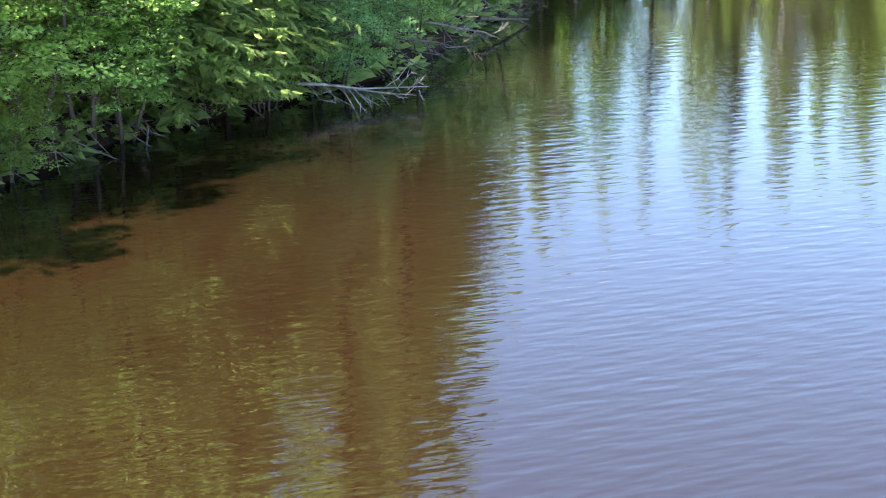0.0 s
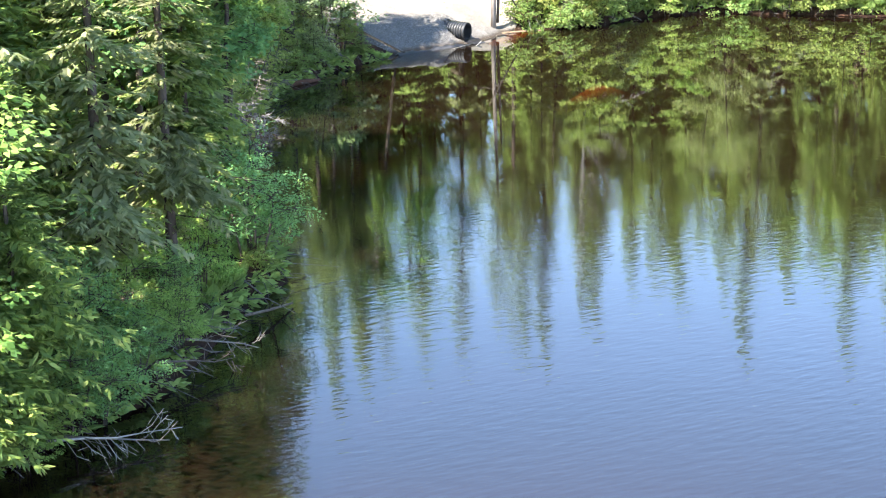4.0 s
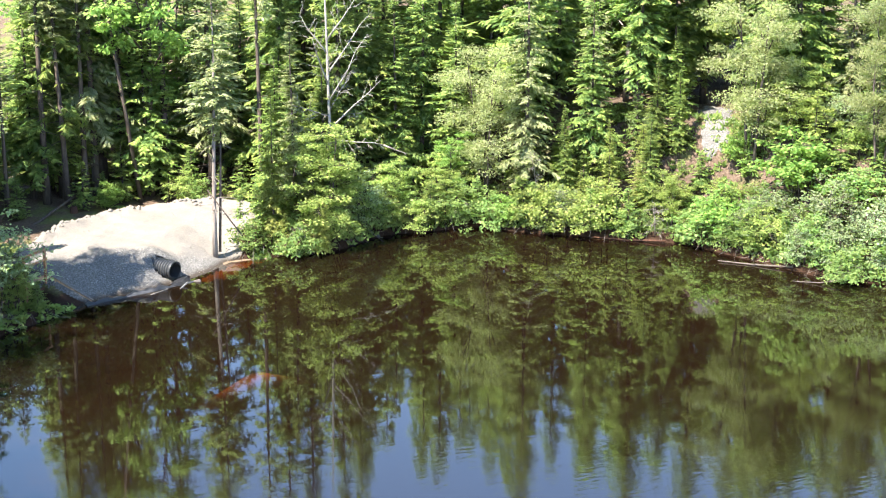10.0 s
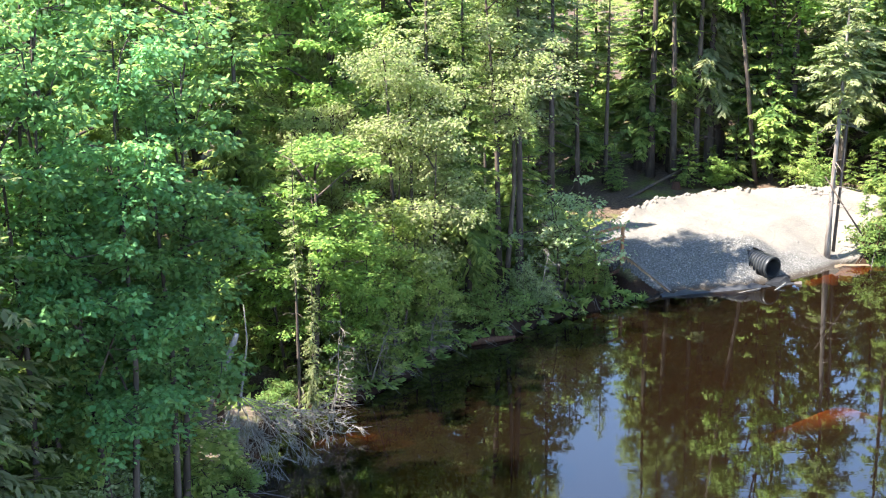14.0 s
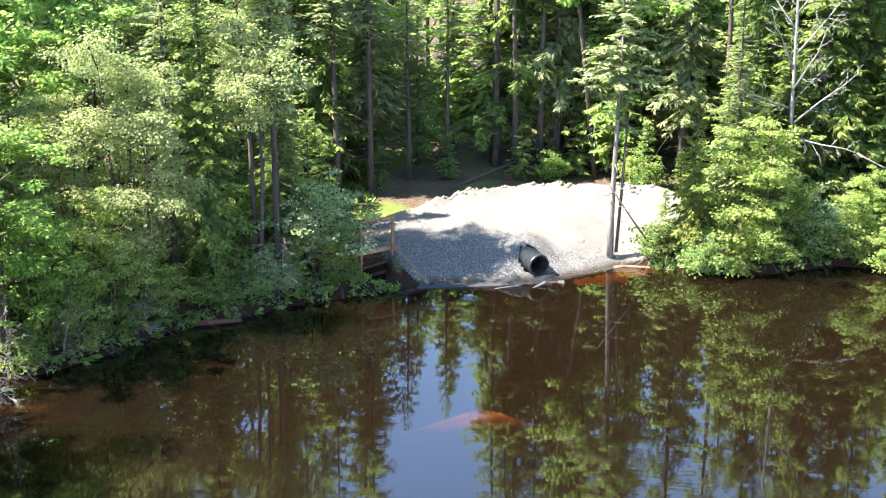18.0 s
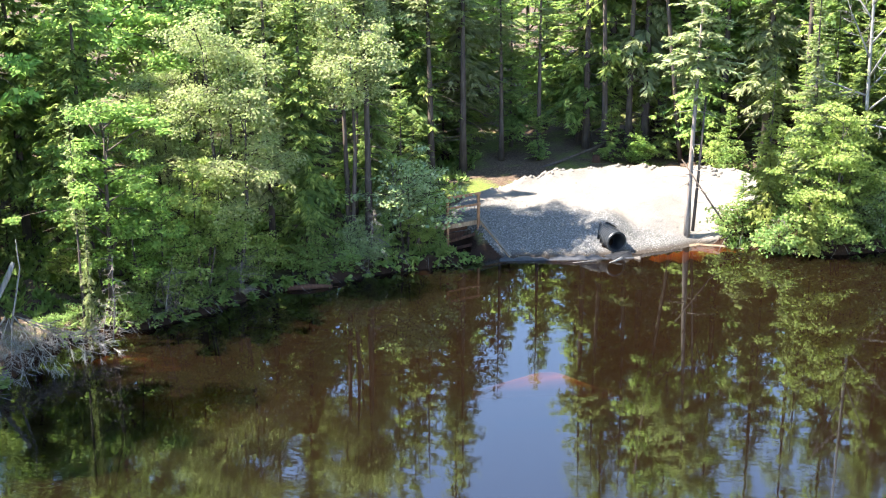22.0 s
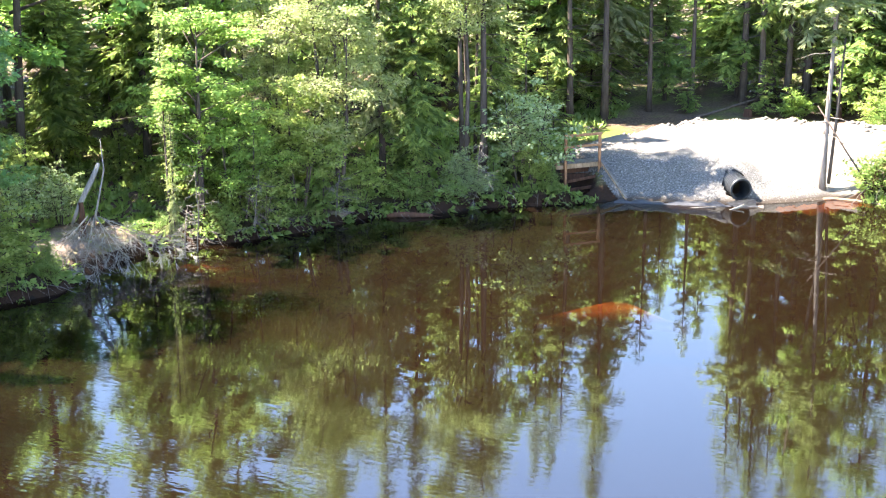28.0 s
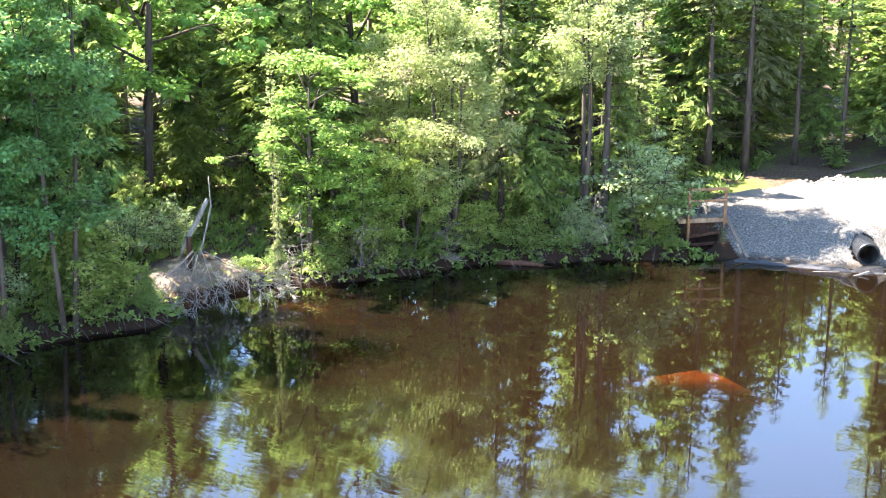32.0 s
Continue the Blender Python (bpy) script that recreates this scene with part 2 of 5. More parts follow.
# silty brown off the near bank; nearer in, left dark to paint its shade
silt_past_shade = n.new("ShaderNodeMapRange")
silt_past_shade.inputs["From Min"].default_value, silt_past_shade.inputs["From Max"].default_value = -35.0, -38.5
l.new(sepw.outputs["Y"], silt_past_shade.inputs["Value"])
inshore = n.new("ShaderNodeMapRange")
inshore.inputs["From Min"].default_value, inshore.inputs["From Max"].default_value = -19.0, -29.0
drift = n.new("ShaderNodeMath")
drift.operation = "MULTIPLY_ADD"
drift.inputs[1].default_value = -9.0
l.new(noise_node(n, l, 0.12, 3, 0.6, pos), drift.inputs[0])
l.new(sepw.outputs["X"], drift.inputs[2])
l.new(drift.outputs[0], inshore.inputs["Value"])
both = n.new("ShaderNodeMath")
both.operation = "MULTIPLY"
l.new(silt_past_shade.outputs["Result"], both.inputs[0])
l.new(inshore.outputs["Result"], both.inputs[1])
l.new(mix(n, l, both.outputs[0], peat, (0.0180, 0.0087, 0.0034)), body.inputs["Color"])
clear = n.new("ShaderNodeBsdfTransparent")
clear.inputs["Color"].default_value = (0.55, 0.34, 0.17, 1)
inner = n.new("ShaderNodeMixShader")
inner.inputs[0].default_value = 0.5
l.new(body.outputs[0], inner.inputs[1])
l.new(clear.outputs[0], inner.inputs[2])
gloss = n.new("ShaderNodeBsdfGlossy")
gloss.inputs["Roughness"].default_value = 0.015
gloss.inputs["Color"].default_value = (0.93, 0.99, 1.0, 1)
l.new(wave.outputs["Normal"], gloss.inputs["Normal"])
fres = n.new("ShaderNodeFresnel")
fres.inputs["IOR"].default_value = 1.5
l.new(wave.outputs["Normal"], fres.inputs["Normal"])
outer = n.new("ShaderNodeMixShader")
l.new(fres.outputs[0], outer.inputs[0])
l.new(inner.outputs[0], outer.inputs[1])
l.new(gloss.outputs[0], outer.inputs[2])
l.new(outer.outputs[0], n["Material Output"].inputs["Surface"])


def plain(name, dark, light, scale, rough, bumps=0.4, dist=0.01, metal=0.0, stretch=None):
    m, n, l, b = material(name, rough, 0.3)
    f = noise_node(n, l, scale, 5, 0.65, stretch=stretch)
    l.new(ramp(n, l, f, [(0.3, dark), (0.7, light)]), b.inputs["Base Color"])
    b.inputs["Metallic"].default_value = metal
    bump(n, l, f, b, bumps, dist)
    return m


PIPE_M = plain("black_plastic", (0.010, 0.011, 0.012), (0.028, 0.029, 0.03), 8, 0.38, 0.15)
LINER = plain("black_liner", (0.012, 0.013, 0.015), (0.035, 0.036, 0.04), 6, 0.6, 0.5, 0.02)
TIMBER = plain("weathered_timber", (0.13, 0.085, 0.05), (0.34, 0.23, 0.14), 10, 0.85, 0.6, 0.01, 0, (1, 1, 0.2))
RAIL_M = plain("stained_rail_timber", (0.15, 0.072, 0.036), (0.32, 0.165, 0.080), 12, 0.8, 0.5, 0.008, 0, (1, 1, 0.25))
OLDPLANK = plain("grey_plank", (0.06, 0.052, 0.044), (0.15, 0.13, 0.11), 12, 0.9, 0.6, 0.008)
PEBBLE_M, n, l, b = material("gravel_stone", 0.9, 0.2)
isl = n.new("ShaderNodeNewGeometry").outputs["Random Per Island"]
l.new(mix(n, l, noise_node(n, l, 30, 3), ramp(n, l, isl, [(0.0, (0.030, 0.028, 0.025)), (0.5, (0.085, 0.079, 0.070)), (1.0, (0.17, 0.158, 0.140))]), (0.15, 0.14, 0.12)), b.inputs["Base Color"])


# ---- helpers of this scene ----
def part(name, bm, mat, parent, label=""):
    me = bpy.data.meshes.new(name)
    bm.to_mesh(me)
    bm.free()
    me.materials.append(mat)
    ob = new(name, me)
    ob.parent = parent
    if label:
        ob["label"] = label
    return ob


def mesh_part(name, verts, faces, mat, parent=None, label="", smooth=False):
    me = bpy.data.meshes.new(name)
    me.from_pydata(verts if isinstance(verts, list) else verts.tolist(), [], faces)
    me.materials.append(mat)
    if smooth:
        me.shade_smooth()
    ob = new(name, me)
    ob.parent = parent
    if label:
        ob["label"] = label
    return ob


def tube(points, radii, sides=7):
    """Vertices and faces of a tapered tube along points."""
    pts = [Vector([float(c) for c in p]) for p in points]
    radii = [float(r) for r in radii]
    verts, faces = [], []
    for i, p in enumerate(pts):
        d = (pts[min(i + 1, len(pts) - 1)] - pts[max(i - 1, 0)]).normalized()
        a = d.cross(Vector((0.31, 0.95, 0.05)) if abs(d.y) < 0.9 else Vector((1, 0, 0))).normalized()
        c = d.cross(a)
        for k in range(sides):
            w = 2 * math.pi * k / sides
            verts.append(tuple(p + radii[i] * (a * math.cos(w) + c * math.sin(w))))
    for i in range(len(pts) - 1):
        for k in range(sides):
            q = (k + 1) % sides
            faces.append((i * sides + k, i * sides + q, (i + 1) * sides + q, (i + 1) * sides + k))
    faces.append(tuple(range((len(pts) - 1) * sides, len(pts) * sides)))
    faces.append(tuple(reversed(range(sides))))
    return verts, faces


def join(bits):
    verts, faces = [], []
    for v, f in bits:
        o = len(verts)
        verts += v
        faces += [tuple(i + o for i in q) for q in f]
    return verts, faces


def blades(rng, at, along, length, width, curl=0.25):
    """Leaf-shaped quads, folded a little: arrays of places, directions, lengths and widths."""
    m = len(at)
    along = along / (np.linalg.norm(along, axis=1, keepdims=True) + 1e-9)
    side = np.cross(along, rng.normal(size=(m, 3)))
    side /= np.linalg.norm(side, axis=1, keepdims=True) + 1e-9
    up = np.cross(side, along)
    length, width = np.asarray(length)[:, None], np.asarray(width)[:, None]
    mid = at + along * length * 0.5
    v = np.stack([at, mid + side * width * 0.5 + up * width * curl, at + along * length, mid - side * width * 0.5 + up * width * curl], 1).reshape(-1, 3)
    i = np.arange(m)[:, None] * 4
    return v, i + np.array([[0, 1, 2, 3]])


def flat_blades(at, along, side, length, width):
    along = along / (np.linalg.norm(along, axis=1, keepdims=True) + 1e-9)
    side = side / (np.linalg.norm(side, axis=1, keepdims=True) + 1e-9)
    length, width = np.asarray(length)[:, None], np.asarray(width)[:, None]
    mid = at + along * length * 0.4
    v = np.stack([at, mid + side * width * 0.5, at + along * length, mid - side * width * 0.5], 1).reshape(-1, 3)
    return v, np.arange(len(at))[:, None] * 4 + np.array([[0, 1, 2, 3]])


def quads_mesh(name, verts, quads, mat):
    me = bpy.data.meshes.new(name)
    m = len(quads)
    me.vertices.add(len(verts))
    me.vertices.foreach_set("co", np.asarray(verts, np.float32).ravel())
    me.loops.add(4 * m)
    me.loops.foreach_set("vertex_index", np.asarray(quads, np.int32).ravel())
    me.polygons.add(m)
    me.polygons.foreach_set("loop_start", np.arange(0, 4 * m, 4, dtype=np.int32))
    me.materials.append(mat)
    me.update(calc_edges=True)
    return me


def tube_mesh(name, bits, mat):
    v, f = join(bits)
    me = bpy.data.meshes.new(name)
    me.from_pydata(v, [], f)
    me.materials.append(mat)
    me.shade_smooth()
    return me


# ---- the lie of the land ----
SHORE = [(-47, -54), (-37.5, -43.5), (-31.6, -37.2), (-28.4, -34), (-26, -32.6), (-23.4, -31), (-21.3, -28), (-19.5, -26), (-18.7, -22.5), (-18.1, -19),
         (-17.4, -16.6), (-16.3, -15), (-16.6, -12), (-15.9, -10), (-14.3, -8.9), (-12.9, -7), (-11.9, -5), (-10.4, -4), (-8.8, -2.4), (-6.6, -1.1),
         (-5, 0), (-3.6, 0.35), (-2.2, 0.8), (-0.8, 1.5), (1.1, 2.9), (3.7, 2.5), (6, 2.9), (8.2, 4.1), (12.3, 3.7), (14.4, 1.5), (16.2, 0), (19, -2.4),
         (20, -5.5), (21, -8.6), (23.4, -11.5), (27, -18), (30, -30), (30, -50), (24, -72), (4, -88), (-24, -90), (-50, -80), (-60, -66)]
shore = np.array(SHORE, float)


def shore_distance(x, y):
    """Metres from the waterline: positive on land, negative on the pond."""
    x, y = np.asarray(x, float), np.asarray(y, float)
    best, inside = np.full(x.shape, 1e9), np.zeros(x.shape, bool)
    for (ax, ay), (bx, by) in zip(shore, np.roll(shore, -1, 0)):
        dx, dy = bx - ax, by - ay
        s = np.clip(((x - ax) * dx + (y - ay) * dy) / (dx * dx + dy * dy), 0, 1)
        best = np.minimum(best, np.hypot(x - ax - s * dx, y - ay - s * dy))
        cross = (ay > y) != (by > y)
        with np.errstate(divide="ignore", invalid="ignore"):
            inside ^= cross & (x < ax + (y - ay) * dx / (dy if dy else 1e-9))
    return np.where(inside, -best, best)


def smooth(a, b, x):
    s = np.clip((x - a) / (b - a), 0, 1)
    return s * s * (3 - 2 * s)


def wobble(x, y):
    return 0.5 * np.sin(0.71 * x + 1.3 * np.sin(0.37 * y)) + 0.5 * np.sin(0.83 * y + 1.1 * np.sin(0.53 * x + 1))


def land(x, y):
    """Height of the ground."""
    x, y = np.asarray(x, float), np.asarray(y, float)
    d = shore_distance(x, y)
    z = np.where(d < 0, np.maximum(-1.6, d * 0.6), 0.32 * smooth(-0.02, 0.3, d) + 0.42 * smooth(0.5, 5, d) + 0.04 * np.maximum(d - 4, 0))
    z = z + np.where(d > 0.3, 0.12 * wobble(x * 1.3, y * 1.3) * smooth(0.3, 2, d), 0)
    # the slope behind the far bank climbs to the east
    z = z + 3.6 * smooth(14, 22, x + 0.3 * (y + 2)) * smooth(0.6, 4.5, d) + 5 * smooth(8, 45, d) * smooth(-4, 20, x)
    z = z + 0.22 * np.exp(-((x + 17.8) ** 2 + (y + 12.2) ** 2) / 3.0) * smooth(0.1, 1.4, d)
    z = z - 1.1 * np.exp(-((x + 6.75) ** 2 + (y - 0.55) ** 2) / 0.45)
    pad = smooth(-6.9, -6.2, x + 0.6 * np.clip(y - 1.2, 0, 4)) * smooth(5.2, 3.6, x) * smooth(9.8, 8.6, y) * smooth(-1.5, 0.5, y)
    level = np.minimum(np.where(d < 0, d * 0.5, d * 0.42), 1.0 + 0.02 * (y - 3)) - 0.12
    return z * (1 - pad) + np.minimum(level, z + 1) * pad


def ground_at(x, y):
    return float(land(np.array([x]), np.array([y]))[0])


def axis(lo, hi, step, far):
    inner = list(np.arange(lo, hi + 1e-6, step))
    out, s = [], step
    while (out[-1] if out else hi) < far:
        s *= 1.35
        out.append((out[-1] if out else hi) + s)
    low, s = [], step
    while (low[-1] if low else lo) > -far:
        s *= 1.35
        low.append((low[-1] if low else lo) - s)
    return np.array(low[::-1] + inner + out)


gx, gy = axis(-40, 30, 0.25, 900), axis(-44, 16, 0.25, 900)
XX, YY = np.meshgrid(gx, gy)
ZZ = land(XX, YY)
nx, ny = len(gx), len(gy)
idx = np.arange(nx * ny).reshape(ny, nx)
quads = np.stack([idx[:-1, :-1], idx[:-1, 1:], idx[1:, 1:], idx[1:, :-1]], -1).reshape(-1, 4)
ground = new("ground", quads_mesh("ground", np.stack([XX, YY, ZZ], -1).reshape(-1, 3), quads, FLOOR_M))
ground.data.materials.append(MUD)
mud = (ZZ[:-1, :-1] < -0.02).ravel() & (ZZ[1:, 1:] < -0.02).ravel()
ground.data.polygons.foreach_set("material_index", mud.astype(np.int32))
ground.data.shade_smooth()
tagged(ground, "brown forest floor of needles, leaf litter and moss", "ground", kind="structure")

bm = bmesh.new()
bmesh.ops.create_grid(bm, x_segments=2, y_segments=2, size=1)
bmesh.ops.transform(bm, matrix=Matrix.Translation((-10, -42, 0)) @ Matrix.Diagonal((62, 60, 1, 1)), verts=bm.verts)
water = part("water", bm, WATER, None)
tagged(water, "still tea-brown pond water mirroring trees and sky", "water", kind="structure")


# ---- trees ----
def conifer_meshes(name, seed, h, radius, bare, mat, bark, dense=1.0, droop=0.25, twig=0.34, power=0.85, gappy=0.0, stout=1.0):
    """Trunk, crown and dead-branch meshes of a spruce, fir or cedar of height h."""
    rng = np.random.default_rng(seed)
    r0 = (0.0095 * h + 0.025) * stout
    bend = rng.normal(0, 0.012 * h, (2, 2))
    zs = np.linspace(0, 1, 9)
    line = [(bend[0, 0] * math.sin(3 * s) * s, bend[0, 1] * math.sin(2.4 * s) * s, s * h - 0.25 * (s == 0)) for s in zs]
    stem = tube(line, [r0 * (1.25 if s == 0 else 1) * (1 - 0.93 * s) for s in zs], 8)

    def centre(z):
        return np.stack([np.interp(z, zs * h, [p[k] for p in line]) for k in (0, 1)], -1)

    nb = int(h * (1 - bare) * 26 * dense)
    z = h * (bare + (1 - bare) * np.sort(rng.random(nb)) ** 0.92 * 0.985)
    lobes = 1 + 0.22 * np.sin(z * 2.1 + rng.random() * 6) * (1 - z / h)
    az = rng.random(nb) * 2 * np.pi
    size = radius * (1.02 - z / h) ** power * rng.uniform(0.55, 1.12, nb) * lobes
    low = np.clip((z / h - bare) / 0.12, 0.35, 1)
    size = np.maximum(size * low, 0.15)
    keep = rng.random(nb) > gappy * (0.5 + 0.5 * np.sin(3 * az + 1.7 * z))
    z, az, size = z[keep], az[keep], size[keep]
    rise = 0.55 * (z / h) ** 2 - droop * (1 - z / h) + rng.normal(0, 0.08, len(z))
    count = np.clip((size * 13 * dense).astype(int) + 5, 5, 30)
    b = np.repeat(np.arange(len(z)), count)
    s = rng.uniform(0.03, 1.0, len(b)) ** 0.95
    out = np.stack([np.cos(az), np.sin(az), 0 * az], -1)[b]
    across = np.stack([-np.sin(az), np.cos(az), 0 * az], -1)[b]
    L = size[b]
    c = centre(z)
    at = np.concatenate([c[b], z[b, None]], -1) + out * (L * s)[:, None]
    at[:, 2] += L * s * rise[b] - 0.20 * L * s * s + 0.10 * L * s**4
    swing = rng.choice([-1, 1], len(b)) * rng.uniform(0.35, 1.15, len(b))
    along = out * np.cos(swing)[:, None] + across * np.sin(swing)[:, None]
    along[:, 2] += rise[b] - 0.25 + rng.normal(0, 0.18, len(b))
    length = twig * (0.55 + 0.7 * (1 - s)) * np.clip(L / 1.2, 0.5, 1.25) * rng.uniform(0.6, 1.3, len(b))
    flat = np.cross(along, np.stack([rng.normal(0, 0.35, len(b)), rng.normal(0, 0.35, len(b)), np.ones(len(b))], -1))
    v1, q1 = flat_blades(at, along, flat, length, length * rng.uniform(0.24, 0.42, len(b)))
    # a second spray on each twig, hanging a little
    at2 = at + along / np.linalg.norm(along, axis=1, keepdims=True) * (length * 0.35)[:, None]
    along2 = along + across * rng.normal(0, 0.7, (len(b), 1)) + np.array([0, 0, -0.12])
    flat2 = np.cross(along2, np.stack([rng.normal(0, 0.5, len(b)), rng.normal(0, 0.5, len(b)), np.ones(len(b))], -1))
    v2, q2 = flat_blades(at2, along2, flat2, length * 0.75, length * 0.22)
    v = np.concatenate([v1, v2])
    crown = quads_mesh(name + "_crown", v, np.concatenate([q1, q2 + len(v1)]), mat)
    # paler needles towards the branch ends
    crown.materials.append(PALE_TIPS[mat.name])
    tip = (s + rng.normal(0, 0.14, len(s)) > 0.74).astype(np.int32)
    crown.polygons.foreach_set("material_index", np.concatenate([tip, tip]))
    bits = []
    for k in range(int(10 + 22 * bare)):
        zz = h * rng.uniform(0.08, max(bare * 1.25, 0.2))
        a, ln = rng.random() * 6.28, radius * rng.uniform(0.25, 0.8)
        p = np.r_[centre(zz), zz]
        d = np.array([math.cos(a), math.sin(a), rng.uniform(-0.35, 0.15)])
        bits.append(tube([p, p + d * ln * 0.5, p + d * ln + (0, 0, -0.12 * ln)], [0.018, 0.011, 0.004], 4))
    trunk = tube_mesh(name + "_trunk", [stem] + bits, bark)
    return trunk, crown


def limb_lines(rng, base, top, spread, n, wild=0.2):
    """Curved limbs that leave a stem between base and top and end spread out."""
    out = []
    for k in range(n):
        s = (k + rng.random()) / n
        p = base + (top - base) * (0.25 + 0.7 * s)
        a = 2.4 * k + rng.normal(0, 0.4)
        reach = spread * (0.45 + 0.65 * math.sin(math.pi * min(0.95, 0.25 + 0.7 * s))) * rng.uniform(0.7, 1.1)
        d = np.array([math.cos(a), math.sin(a), 0])
        lift = (top - base)[2] * rng.uniform(0.06, 0.22)
        mid = p + d * reach * 0.5 + (0, 0, lift * 0.7) + rng.normal(0, wild * 0.3, 3)
        end = p + d * reach + (0, 0, lift * 0.8) + rng.normal(0, wild * 0.4, 3)
        out.append([p, mid, end])
    return out


def broadleaf_meshes(name, seed, h, spread, stems, mat, bark, leaves=6000, leaf=0.12, clump=0.42, bare=0.18, hang=0.3, fine=7, flat=0.38):
    rng = np.random.default_rng(seed)
    bits, ends = [], []
    for sidx in range(stems):
        a = 2 * math.pi * sidx / max(stems, 1) + rng.random()
        lean = (0.1 if stems == 1 else 0.45) * spread * rng.uniform(0.4, 1.1)
        hh = h * (1 if sidx == 0 else rng.uniform(0.65, 0.97))
        base = np.array([0.12 * math.cos(a) * (stems > 1), 0.12 * math.sin(a) * (stems > 1), -0.25])
        top = np.array([lean * math.cos(a), lean * math.sin(a), hh * 0.94])
        mid = base + (top - base) * 0.5 + np.array([math.cos(a), math.sin(a), 0]) * lean * 0.12 + rng.normal(0, 0.02 * h, 3)
        r = (0.009 * h + 0.02) * (1 if stems == 1 else 0.62)
        bits.append(tube([base, base + (mid - base) * 0.5, mid, mid + (top - mid) * 0.5, top], [r * 1.3, r, r * 0.8, r * 0.45, 0.008], 7))
        start = base + (top - base) * bare
        for ln in limb_lines(rng, start, top, spread / (1 if stems == 1 else 1.5), max(5, int(15 / stems ** 0.6))):
            bits.append(tube(ln, [r * 0.4, r * 0.22, 0.006], 5))
            for u in rng.uniform(0.35, 1.0, fine):
                q = ln[0] * (1 - u) ** 2 + 2 * u * (1 - u) * ln[1] + u * u * ln[2]
                e = q + rng.normal(0, 1, 3) * np.array([0.22, 0.22, 0.13]) * spread
                bits.append(tube([q, (q + e) / 2 + rng.normal(0, 0.04, 3), e], [0.012, 0.008, 0.004], 3))
                ends.append(e)
        ends.append(top)
    ends = np.array(ends)
    m = len(ends)
    per = max(6, leaves // m)
    sizes = clump * rng.uniform(0.5, 1.25, m)
    centre = np.repeat(ends, per, 0)
    off = rng.normal(0, 1, (m * per, 3))
    off /= np.linalg.norm(off, axis=1, keepdims=True)
    off *= rng.random((m * per, 1)) ** 0.5 * np.repeat(sizes, per)[:, None] * np.array([1, 1, flat])
    at = centre + off
    along = off + np.array([0, 0, -hang]) * clump + rng.normal(0, 0.25 * clump, off.shape)
    along[:, 2] *= 0.6
    ok = at[:, 2] > h * bare * 0.35
    at, along = at[ok], along[ok]
    length = leaf * rng.uniform(0.6, 1.3, len(at))
    # leaves lie mostly level, like shingles facing the light
    nrm = np.stack([rng.normal(0, 0.7, len(at)), rng.normal(0, 0.7, len(at)), np.ones(len(at))], -1)
    v, q = flat_blades(at, along, np.cross(along, nrm), length, length * rng.uniform(0.55, 0.85, len(at)))
    return tube_mesh(name + "_trunk", bits, bark), quads_mesh(name + "_crown", v, q, mat)


